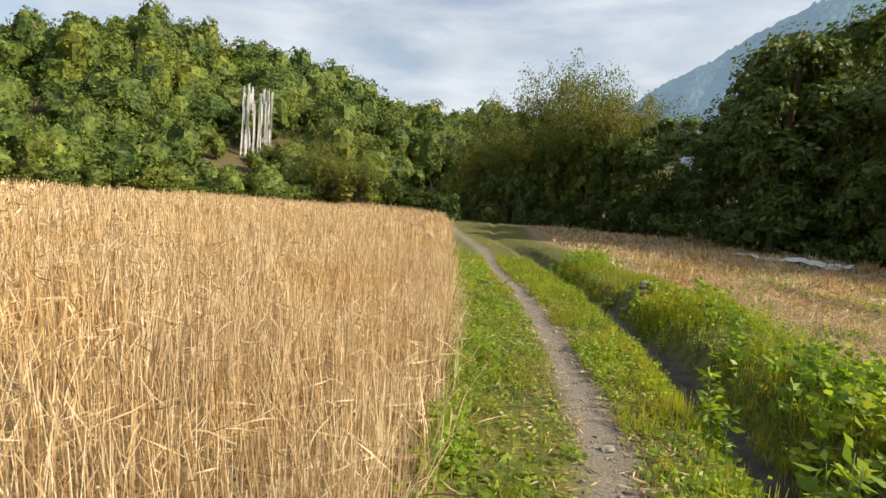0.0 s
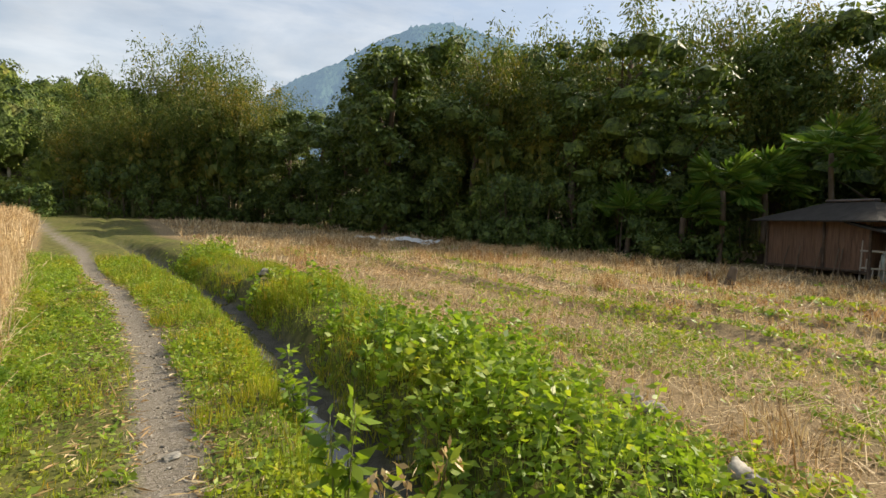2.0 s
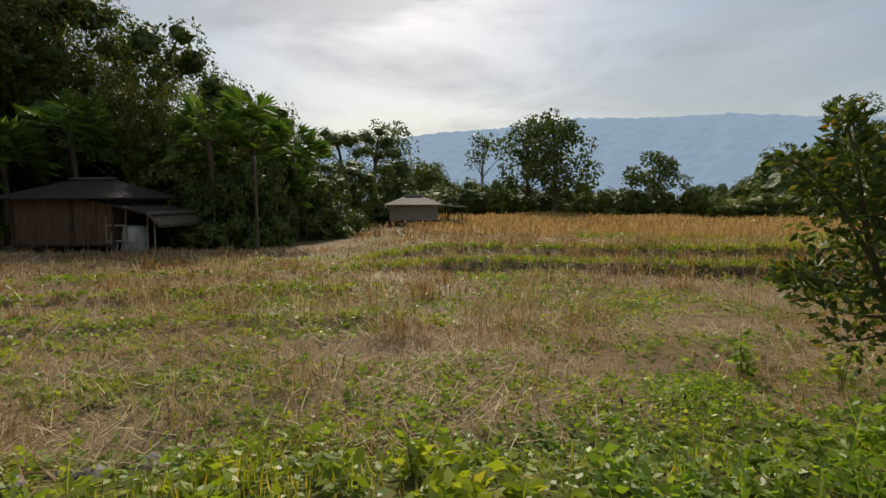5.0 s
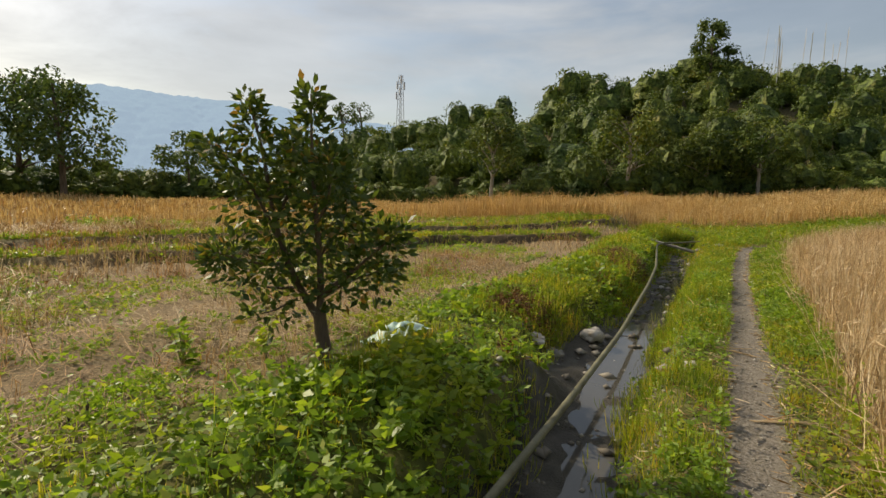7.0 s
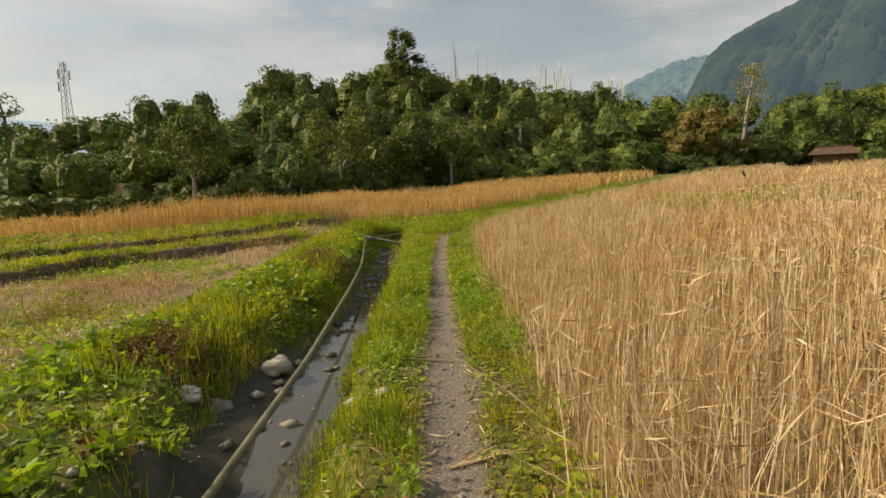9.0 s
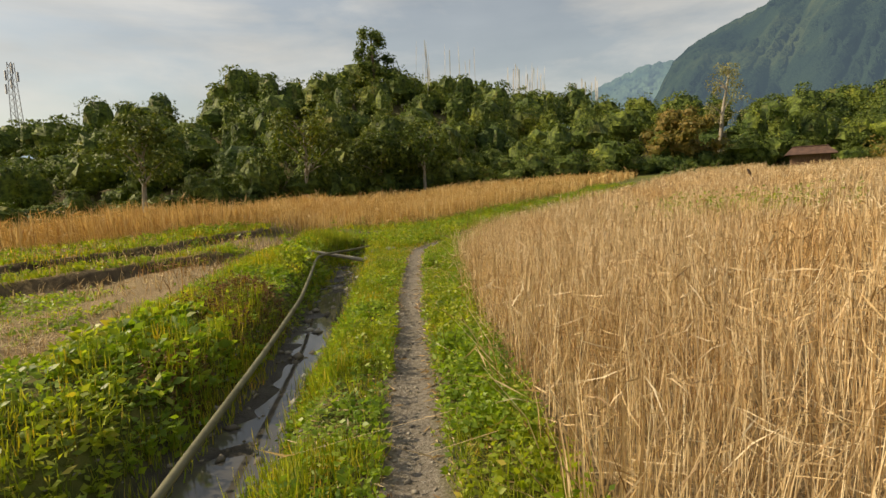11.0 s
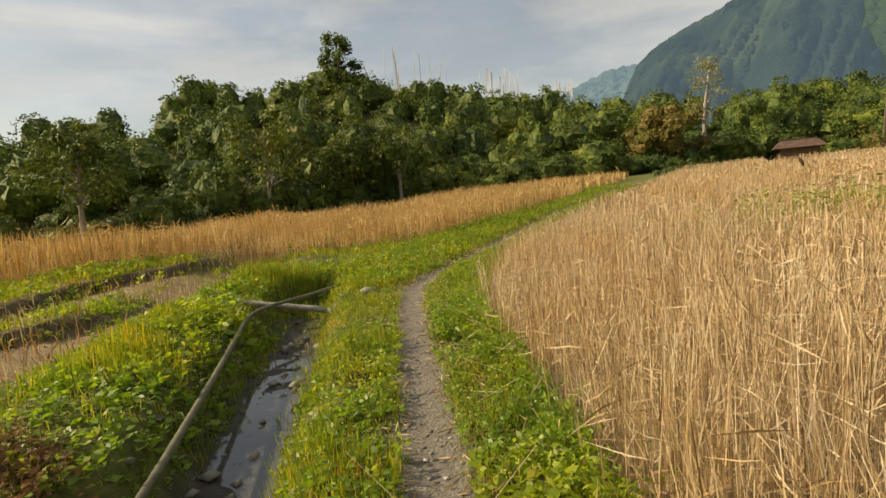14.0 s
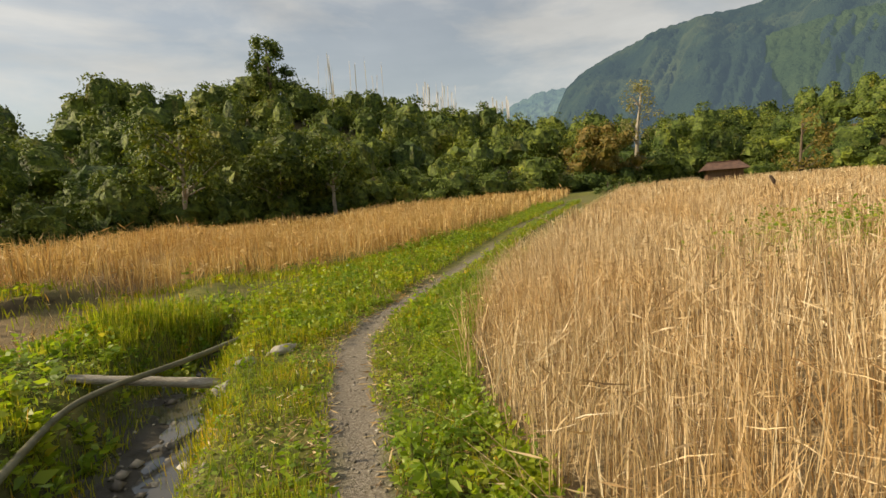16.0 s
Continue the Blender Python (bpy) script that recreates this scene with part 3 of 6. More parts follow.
def bamboo(rng, tall, spread, culms, sprays, per, leaf=0.25):
    """A clump of arching bamboo: culms (verts, faces) and hanging sprays of leaves (verts)."""
    wood, ps, ds, fs, hearts = [], [], [], [], []
    for k in range(culms):
        a, b = rng.uniform(0, 6.283), rng.uniform(0, 0.25) * spread
        hgt, out = tall * rng.uniform(0.66, 1.0), spread * rng.uniform(0.2, 1.0)
        t = np.linspace(0, 1, 9)
        droop = np.maximum(0, t - 0.66) ** 2 * tall * 1.5 * rng.uniform(0.3, 1.3)
        line = np.stack([np.cos(a) * (b + out * t ** 2.1), np.sin(a) * (b + out * t ** 2.1), hgt * t - droop - 0.1], 1)
        wood.append(tube(line, 0.05 * (1.05 - t), 5, False))
        u = rng.beta(2.0, 1.1, sprays) * 0.86 + 0.14
        p = np.stack([np.interp(u, t, line[:, i]) for i in range(3)], 1)
        twig = rng.normal(size=(sprays, 3)) * np.array([1, 1, 0.4]) * (0.3 + 0.55 * np.sin(np.pi * u))[:, None] * 0.52
        c = np.repeat(p + twig, per, 0)
        q = rng.normal(size=(sprays * per, 3)) * np.array([0.27, 0.27, 0.2])
        q[:, 2] -= 1.3 * (q[:, 0] ** 2 + q[:, 1] ** 2)
        ps.append(c + q)
        fs.append(unit(q) + np.array([0, 0, 0.5]))
        ds.append(unit(q * np.array([1, 1, 0.2])) * 0.75 + rng.normal(size=(sprays * per, 3)) * 0.35 + np.array([0, 0, -0.38]))
        hearts.append(np.stack([np.interp((0.30, 0.43, 0.57), t, line[:, i]) for i in range(3)], 1) + rng.normal(size=(3, 3)) * 0.2)
    p, d = np.concatenate(ps), np.concatenate(ds)
    s = rng.uniform(0.6, 1.2, len(p))
    v = leaf_verts(p, d, leaf * s, leaf * 0.32 * s, rng, face=np.concatenate(fs))
    return joined(wood), np.concatenate([v, cores(rng, np.concatenate(hearts), 0.6, 0.75)])


def tree_thing(name, wood, leaves, bark, leaf, label, category):
    ob = tagged(new(name), label, category)
    if name == "bamboo_clump":
        tagged(part("culm", mesh_of("culm", wood[0], wood[1], bark, True), ob), kind="stuff")
    else:
        part("trunk", mesh_of("trunk", wood[0], wood[1], bark, True), ob)
    part("crown", mesh_of("crown", leaves, quads(len(leaves) // 4), leaf), ob)
    return ob


def planted(ob, x, y, sx=1.0, sz=1.0, turn=None, first=False, sink=0.1):
    m = Matrix.Translation((x, y, height(x, y) - sink)) @ Matrix.Rotation(random.uniform(0, 6.28) if turn is None else turn, 4, 'Z') @ Matrix.Diagonal((sx, sx, sz, 1))
    if first:
        ob.matrix_basis = m
        return ob
    return copy_thing(ob, m)


EYE = (0.6, -2.0)


def bearing(az, r, base=EYE):
    return base[0] + r * math.sin(radians(az)), base[1] + r * math.cos(radians(az))


WOOD_EDGE = ((-4, 47), (0, 43), (8, 42), (14, 41), (18, 37), (22, 34), (26, 31), (30, 28.5), (35, 27.5), (45, 26), (55, 26), (62, 27), (70, 28), (76, 25), (87, 24), (92, 29), (97, 40),
             (105, 56), (115, 62), (130, 58), (140, 58))
WOOD_TOP = ((-4, 10), (0, 14), (4, 16), (10, 16), (15, 14), (18, 12.8), (20, 11), (22.5, 12), (24.5, 18.5), (28, 19), (31, 20.5), (36, 22), (45, 22.5), (53, 21.5), (57, 20), (62, 19.5),
            (67, 21), (70, 20), (73, 17.5), (77, 16), (83, 15), (86, 13), (88, 11), (92, 9), (98, 8.2), (101, 6.8), (108, 7), (113, 6), (119, 5.5), (122, 4.2), (133, 4.4), (140, 6))

rng = np.random.RandomState(7)
kinds = {}


def proto(key, maker):
    """The first use of a kind builds it, later ones copy it."""
    def use(x, y, sx, sz, **k):
        if key not in kinds:
            kinds[key] = maker()
            return planted(kinds[key], x, y, sx, sz, first=True, **k)
        return planted(kinds[key], x, y, sx, sz, **k)
    return use


use_bamboo = [proto("bamboo%d" % i, lambda i=i: tree_thing("bamboo_clump", *bamboo(np.random.RandomState(30 + i), 10, 3.6, 24, 13, 27), CULM, LEAF_BAMBOO,
              "tall arching bamboo clump with yellow-green leaves", "bamboo")) for i in range(3)]
use_dark = [proto("dark%d" % i, lambda i=i: tree_thing("broadleaf_tree", *broadleaf(np.random.RandomState(50 + i), 10, 3.2, 32, 130, 0.24, 0.04, fat=1.04, core=0.58, top=0.7 + 0.3 * i), BARK, LEAF_DARK,
            "dark green dense tree at the edge of the wood", "tree")) for i in range(3)]
use_shrub = [proto("shrub%d" % i, lambda i=i: tree_thing("shrub", *broadleaf(np.random.RandomState(70 + i), 3, 2.0, 11, 85, 0.24, 0.0, 0.02, fat=1.08, core=0.58), BARK, LEAF_DARK,
             "dark green undergrowth shrub at the foot of the wood", "shrub")) for i in range(2)]

for az in np.arange(-3, 100, 2.7):
    edge, top = table(az, WOOD_EDGE), table(az, WOOD_TOP)
    for row in range(2):
        r = edge + 2.2 + row * 5.5 + rng.uniform(-0.8, 0.8)
        a = az + rng.uniform(-0.8, 0.8)
        x, y = bearing(a, r)
        if 57 < a < 74 and r < 31:
            r += 4.5
            x, y = bearing(a, r)
        tall = (1.55 + r * math.tan(radians(top * rng.uniform(0.93, 1.0) if row else top * rng.uniform(0.72, 0.98)))) - height(x, y)
        is_bamboo = (a < 16) or (29 < a < 60 and rng.uniform() < 0.8) or (60 <= a < 84 and rng.uniform() < 0.5)
        use = use_bamboo[rng.randint(3)] if is_bamboo else use_dark[rng.randint(3)]
        tall *= (0.94 if is_bamboo else 0.95) * (0.86 if a > 66 else 0.97 if a > 30 else 1.0)
        use(x, y, (1.0 if is_bamboo else 1.05) * max(0.6, tall / 10), tall / (8.2 if is_bamboo else 10))
    for k in range(2):
        a, r = az + rng.uniform(-1.3, 1.3), edge + rng.uniform(0.8, 2.0)
        x, y = bearing(a, r)
        if not (58 < a < 78 and r < 30):
            use_shrub[rng.randint(2)](x, y, rng.uniform(0.7, 1.1), rng.uniform(0.7, 1.3))

for k in range(34):       # rank undergrowth round the palms and beside the hut
    a = rng.uniform(36, 62.5) if k < 20 else rng.uniform(79, 96)
    x, y = bearing(a, table(a, WOOD_EDGE) - rng.uniform(0.2, 1.6))
    use_shrub[rng.randint(2)](x, y, rng.uniform(0.5, 0.9), rng.uniform(0.5, 1.25))

# woods over the hills, uncountable
far = np.random.RandomState(11)
models, coarse = [], []      # trees near the fields, and farther up the slopes
for k in range(6):
    r = np.random.RandomState(100 + k)
    tall = (8.5, 7, 10, 6, 8, 7)[k]
    w, lv = dome_tree(r, tall, (3.3, 3.5, 2.7, 3.3, 2.3, 3.7)[k], 28, 32, 0.36)
    models.append((w, lv))
    r = np.random.RandomState(100 + k)
    coarse.append(dome_tree(r, tall, (3.3, 3.5, 2.7, 3.3, 2.3, 3.7)[k], 25, 19, 0.48))


def wood_stuff(name, az_lo, az_hi, spacing, label, extra=0.0, r_hi=3):
    t = np.array(HILLS, float)
    vs, mats, fs, n = [], [], [], 0
    wv, wf, wn_ = [], [], 0
    for az in np.arange(az_lo, az_hi, 1.0):
        a = (az + 75) % 360 - 75
        foot, crest = np.interp(a, t[:, 0], t[:, 1]), np.interp(a, t[:, 0], t[:, 2])
        for k in range(2):       # bushes along the foot
            x, y = bearing(az + far.uniform(-0.6, 0.6), foot + far.uniform(-1.5, 2.5), (0, -6))
            w, lv = coarse[far.randint(len(models))]
            vs.append(lv * np.array([0.5, 0.5, 0.34]) * far.uniform(0.8, 1.3) + np.array([x, y, height(x, y) - 0.3]))
        r = foot + extra
        while r < crest + r_hi:
            open_ = -29 < az < -22.5 and r < 68
            if far.uniform() < r * radians(1.0) / spacing:
                x, y = bearing(az + far.uniform(-0.6, 0.6), r, (0, -6))
                w, lv = (models if r < foot + 22 else coarse)[far.randint(len(models))]
                grow = 0.70 + 0.30 * min(1, (r - foot) / 30) if az < 60 else 0.85 + 0.15 * min(1, (r - foot) / 30)
                s, c, si = grow * far.uniform(0.65, 1.2), *((lambda q: (math.cos(q), math.sin(q)))(far.uniform(0, 6.28)))
                if 100 < az < 134:
                    s *= 0.66
                if open_:              # scrub below the flags
                    s *= 0.5
                m = np.array([[c, -si, 0], [si, c, 0], [0, 0, 1]]) * s
                o = np.array([x, y, height(x, y) - 0.3])
                vs.append(lv @ m.T + o)
                wv.append(w[0] @ m.T + o)
                wf.append(w[1] + wn_)
                wn_ += len(w[0])
            r += spacing * far.uniform(0.75, 1.25)
    v = np.concatenate(vs)
    wood = np.concatenate(wv)
    f = np.concatenate([quads(len(v) // 4), np.concatenate(wf) + len(v)])
    idx = np.r_[np.zeros(len(v) // 4), np.ones(len(f) - len(v) // 4)]
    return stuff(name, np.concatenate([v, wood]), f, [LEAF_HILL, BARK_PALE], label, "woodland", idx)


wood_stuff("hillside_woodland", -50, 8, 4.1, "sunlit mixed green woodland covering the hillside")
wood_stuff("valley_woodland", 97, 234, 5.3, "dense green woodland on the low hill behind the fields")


# ---------------------------------------------------------------- straw standing in the fields
def scatter(rng, x0, x1, y0, y1, per_m2):
    n = int((x1 - x0) * (y1 - y0) * per_m2)
    return rng.uniform(x0, x1, n), rng.uniform(y0, y1, n)


def straw_verts(rng, x, y, tall, width, lean=0.10, leaf=0.8):
    z = land(x, y)
    n = len(x)
    h = tall * rng.uniform(0.72, 1.15, n)
    a, q = rng.uniform(0, 6.283, n), np.abs(rng.normal(0, lean, n)) * np.where(rng.uniform(size=n) < 0.18, 3.2, 1.15)
    wild = rng.uniform(size=n) < 0.05
    q = np.where(wild, rng.uniform(0.3, 1.0, n), q)
    p = np.stack([x, y, z - 0.02], 1)
    tip = p + np.stack([np.cos(a) * q * h, np.sin(a) * q * h, h * np.sqrt(np.maximum(0.1, 1 - np.minimum(q, 0.95) ** 2))], 1)
    bunch = 0.10 * np.stack([waves(x, y, 3.2, 181) + 0.6 * waves(x, y, 8.0, 182), waves(x, y, 3.2, 183) + 0.6 * waves(x, y, 8.0, 184), 0 * x], 1)
    tip = tip + bunch * h[:, None]
    w = np.broadcast_to(width, (n,)) * rng.uniform(0.7, 1.3, n)
    if np.max(width) > 0.0175:      # far stalks in one piece
        v = leaf_verts(p, tip - p, np.linalg.norm(tip - p, axis=1), w * 1.15, rng, 0.5)
    else:
        v = blade_verts(p, tip, w, rng, 0.10)
    k = rng.uniform(size=n) < leaf
    u = rng.uniform(0.25, 0.95, n)[:, None]
    lp = (p + (tip - p) * u)[k]
    ld = rng.normal(size=(len(lp), 3)) * np.array([1, 1, 0.7]) + np.array([0, 0, -0.2])
    lv = leaf_verts(lp, ld, (h * rng.uniform(0.2, 0.5, n))[k], w[k] * 1.2, rng, 0.4, 0.08)
    return np.concatenate([v, lv])


def wheat_field():
    r = np.random.RandomState(5)
    out = []
    for near, far_, dens, w, y0, y1 in ((0.0, 1.2, 360, 0.0055, -27, 13), (1.2, 2.6, 250, 0.0078, -27, 13), (0.0, 2.6, 70, 0.018, 13, 44), (0.0, 2.6, 60, 0.02, -62, -27), (2.6, 8, 100, 0.013, -36, 26), (2.6, 8, 30, 0.03, 26, 44), (2.6, 8, 25, 0.03, -62, -36), (8, 20, 32, 0.027, -50, 40), (20, 62, 6.5, 0.07, -78, 44)):
        u, y = scatter(r, near, far_, y0, y1, dens)
        edge = wheat_x(y) + 0.10 * waves(u * 0, y, 3.0, 31) - 0.05
        x = edge - u
        clump = waves(x, y, 5.0, 33) + 0.5 * waves(x, y, 11.0, 34)
        keep = (clump > -0.80 + r.uniform(-0.35, 0.35, len(x))) & (foot_of(x, y) < 0)
        x, y, u = x[keep], y[keep], u[keep]
        tall = 0.78 + 0.07 * waves(x, y, 1.1, 35) - 0.10 * np.exp(-u / 0.15)
        out.append(straw_verts(r, x, y, tall, w, 0.15))
    # outermost stalks that lean over the verge
    y = r.uniform(-26, 13, 900)
    x = wheat_x(y) + r.uniform(-0.15, 0.08, 900)
    out.append(straw_verts(r, x, y, 0.7, 0.008, 0.45))
    v = np.concatenate(out)
    return stuff("wheat_field", v, quads(len(v) // 4), STRAW, "dense field of standing dry golden straw stalks", "straw field")


wheat_field()


def ochre_field():
    r = np.random.RandomState(6)
    out = []
    for x0, x1, y0, y1, dens, w in ((-14, 22, -44, -14, 70, 0.020), (-45, 45, -80, -44, 9, 0.07), (20, 50, -42, -8, 8, 0.07)):
        x, y = scatter(r, x0, x1, y0, y1, dens)
        line = y - 0.8 * x + 0.8 * np.sin(x * 0.35) + 2.5
        tallzone = (line < -26.5) & (x > path_x(y) + 1.9)
        keep = tallzone & (foot_of(x, y) < 0)
        x, y = x[keep], y[keep]
        out.append(straw_verts(r, x, y, 0.92 - 0.35 * step(x, 10, 20) + 0.22 * waves(x, y, 0.5, 45) + 0.12 * waves(x, y, 1.7, 46), w, 0.12, 0.8))
    v = np.concatenate(out)
    return stuff("ochre_field", v, quads(len(v) // 4), STRAW_RED, "field of standing ochre straw before the wood", "straw field")


ochre_field()


def stubble():
    r = np.random.RandomState(8)
    out, north = [], []
    for x0, x1, y0, y1, dens, w, tall in ((3.4, 8.5, -15, 12, 150, 0.008, 0.15), (8.5, 21, -16, 6, 60, 0.018, 0.20), (8.5, 21, 6, 24, 60, 0.018, 0.22), (3.0, 21, 12, 36, 32, 0.03, 0.26), (3.4, 22, -30, -16, 40, 0.014, 0.22), (20, 45, -30, -4, 9, 0.06, 0.35)):
        x, y = scatter(r, x0, x1, y0, y1, dens)
        c = waves(x, y, 1.5, 51) + 0.6 * waves(x, y, 4.0, 52)
        az = np.degrees(np.arctan2(x - EYE[0], y - EYE[1]))
        keep = (c > -0.35 + r.uniform(-0.5, 0.5, len(x))) & (x > ditch_x(y) + ditch_half(y) + 1.3) & (np.hypot(x - EYE[0], y - EYE[1]) < table(az, WOOD_EDGE) + 0.5)
        x, y = x[keep], y[keep]
        (north if y0 > 5 else out).append(straw_verts(r, x, y, tall * (1 + 0.9 * np.maximum(0, waves(x, y, 0.8, 53))), w, 0.42, 0.6))
    # standing tufts missed by the cut
    for x0, y0 in zip(r.uniform(4.2, 18, 260), r.uniform(-14, 20, 260)):
        if waves(np.array([x0]), np.array([y0]), 0.5, 58)[0] < 0.55:
            n = r.randint(25, 70)
            out.append(straw_verts(r, x0 + r.normal(0, 0.13, n), y0 + r.normal(0, 0.18, n), r.uniform(0.25, 0.55), 0.006 + 0.0005 * x0, 0.45, 0.8))
    # straw left lying
    for x0, x1, y0, y1, dens, w, ln in ((3.4, 9, -14, 6, 290, 0.0065, 0.32), (3.0, 9, 6, 20, 110, 0.011, 0.36), (9, 21, -20, 6, 50, 0.018, 0.42), (6, 21, 6, 26, 60, 0.018, 0.42)):
        x, y = scatter(r, x0, x1, y0, y1, dens)
        keep = (waves(x, y, 1.2, 55) > r.uniform(-1.2, 0.6, len(x))) & (x > ditch_x(y) + ditch_half(y) + 1.2)
        x, y = x[keep], y[keep]
        z = land(x, y) + np.abs(r.normal(0, 0.05, len(x))) * (1 + waves(x, y, 1.6, 57)) + 0.10 * np.maximum(0, waves(x, y, 1.9, 157) - 0.25) + 0.01
        n = len(x)
        a = r.normal(0, 0.9, n) + 1.2 * waves(x, y, 0.7, 56)
        d = np.stack([np.cos(a), np.sin(a), r.normal(0.05, 0.16, n)], 1)
        p = np.stack([x, y, z], 1)
        (north if y0 > 5 else out).append(blade_verts(p, p + d * (ln * r.uniform(0.5, 1.4, n))[:, None], w, r, 0.0))
    v = np.concatenate(north)
    stuff("stubble", v, quads(len(v) // 4), STRAW, "pale cut straw lying on the field beside the wood", "stubble")
    v = np.concatenate(out)
    return stuff("stubble", v, quads(len(v) // 4), LITTER, "cut straw stubble and fallen straw on the harvested field", "stubble")


stubble()


# ---------------------------------------------------------------- grass and weeds
def grass_verts(r, x, y, tall, width, lean=0.5):
    n = len(x)
    z = land(x, y)
    a, q, h = r.uniform(0, 6.283, n), r.uniform(0.05, lean, n), tall * r.uniform(0.5, 1.3, n)
    p = np.stack([x, y, z - 0.01], 1)
    top = np.stack([np.cos(a) * q * h, np.sin(a) * q * h, h], 1)
    if width > 0.0115:
        return leaf_verts(p, top, h * 1.1, width * 1.2, r, 0.4, 0.05)
    return blade_verts(p, p + top, width, r, -0.12)


def weed_verts(r, x, y, tall, leaf, per):
    """Stems set with broad leaves."""
    n = len(x)
    z = land(x, y)
    h = np.broadcast_to(tall, (n,)) * r.uniform(0.5, 1.25, n)
    lean = r.normal(0, 0.22, (n, 2))
    i = np.repeat(np.arange(n), per)
    u = r.uniform(0.15, 1.0, n * per)
    a = r.uniform(0, 6.283, n * per)
    p = np.stack([x[i] + lean[i, 0] * h[i] * u, y[i] + lean[i, 1] * h[i] * u, z[i] + h[i] * u], 1)
    d = np.stack([np.cos(a), np.sin(a), r.uniform(-0.35, 0.75, n * per)], 1)
    s = np.broadcast_to(leaf, (n,))[i] * r.uniform(0.55, 1.25, n * per) * (1.15 - 0.5 * u)
    v = leaf_verts(p + d * 0.01, d, s, s * 0.55, r, 0.42, 0.06)
    b = np.stack([x, y, z - 0.01], 1)
    t = b + np.stack([lean[:, 0] * h, lean[:, 1] * h, h], 1)
    return np.concatenate([v, blade_verts(b, t, 0.006, r, 0.0)])


def verge():
    r = np.random.RandomState(9)
    g, w = [], []
    # between straw and path: broad-leaved weeds along the straw, short grass in tufts, worn gaps
    n = 42000
    y = r.uniform(-27, 15, n)
    u = r.uniform(0, 1, n)
    x = wheat_x(y) - 0.04 + u * (path_x(y) - 0.15 - wheat_x(y))
    tuft = waves(x, y, 2.5, 61) + 0.7 * waves(x, y, 7.0, 161)
    k = r.uniform(size=n) < np.clip(0.34 + 0.42 * tuft, 0.06, 1) + 0.25 * (u < 0.25)
    g.append(grass_verts(r, x[k], y[k], np.clip(0.075 + 0.05 * tuft[k], 0.03, 0.2), 0.007, 0.9))
    k = r.uniform(size=n) < np.clip(0.13 + 0.16 * waves(x, y, 1.6, 62) + 0.10 * waves(x, y, 5.0, 162), 0.01, 1) * (0.4 + 2.2 * (1 - u) ** 1.5)
    w.append(weed_verts(r, x[k], y[k], 0.10 + 0.14 * (1 - u[k]), 0.062 + 0.022 * waves(x[k], y[k], 2.1, 163), 7))
    # between path and ditch: upright tufts of bright grass, taller towards the water
    n = 56000
    y = r.uniform(-24, 14, n)
    u = r.uniform(0, 1, n)
    lo, hi = path_x(y) + 0.17, ditch_x(y) - ditch_half(y) * 0.75
    x = lo + u * np.maximum(0.05, hi - lo)
    tuft = waves(x, y, 2.2, 63) + 0.8 * waves(x, y, 6.5, 164)
    k = r.uniform(size=n) < np.clip(0.45 + 0.5 * tuft, 0.05, 1)
    g.append(grass_verts(r, x[k], y[k], np.clip(0.08 + 0.10 * u[k] + 0.07 * tuft[k], 0.03, 0.32), 0.007, 0.6))
    k = r.uniform(size=n) < np.clip(0.045 + 0.07 * waves(x, y, 1.7, 64) + 0.05 * waves(x, y, 4.5, 165), 0.004, 1)
    w.append(weed_verts(r, x[k], y[k], 0.17, 0.062, 9))
    # small leaves close over the ground of both verges
    n = 52000
    y = r.uniform(-24, 10, n)
    x = wheat_x(y) + r.uniform(0, 1, n) * (ditch_x(y) - ditch_half(y) * 0.9 - wheat_x(y))
    k = (np.abs(x - path_x(y)) > 0.13 + 0.10 * r.uniform(0, 1, n)) & (r.uniform(size=n) < np.clip(0.7 + 0.5 * waves(x, y, 3.3, 201), 0.15, 1))
    p = np.stack([x[k], y[k], land(x[k], y[k]) + r.uniform(0.004, 0.035, k.sum())], 1)
    d = r.normal(size=p.shape) * np.array([1, 1, 0.35])
    small = r.uniform(0.022, 0.062, len(p))
    w.append(leaf_verts(p, d, small, small * 0.6, r, 0.45, 0.05, np.array([0, 0, 1.0])))
    # and over the bank and the ditch sides
    n = 34000
    y = r.uniform(-22, 4, n)
    x = ditch_x(y) + ditch_half(y) * 1.05 + r.uniform(0, 1.9, n)
    k = (np.hypot(x - 2.95, y + 7.45) > 0.5) & (r.uniform(size=n) < np.clip(0.75 + 0.5 * waves(x, y, 2.7, 202), 0.2, 1))
    p = np.stack([x[k], y[k], land(x[k], y[k]) + r.uniform(0.004, 0.06, k.sum())], 1)
    small = r.uniform(0.03, 0.085, len(p))
    w.append(leaf_verts(p, r.normal(size=p.shape) * np.array([1, 1, 0.4]), small, small * 0.6, r, 0.45, 0.05, np.array([0, 0, 1.0])))
    # the bank beyond the ditch
    n = 66000
    y = r.uniform(-24, 14, n)
    u = r.uniform(0, 1, n)
    lo = ditch_x(y) + ditch_half(y) * 0.75
    x = lo + u * (1.5 - 0.35 * np.exp(-((y + 0.6) / 1.6) ** 2) + 0.25 * waves(y * 0, y, 1.0, 65))
    tuft = waves(x, y, 1.8, 66) + 0.8 * waves(x, y, 5.5, 166)
    k = r.uniform(size=n) < np.clip(0.42 + 0.35 * tuft, 0.05, 1) * np.where((y > -7) & (y < 0.5), 0.6, 1.0)
    g.append(grass_verts(r, x[k], y[k], np.clip(0.15 + 0.08 * waves(x[k], y[k], 1.4, 67) + 0.09 * tuft[k], 0.04, 0.4) * np.where((y[k] > -6) & (y[k] < 0.8), 0.55, 1.0), 0.0085))
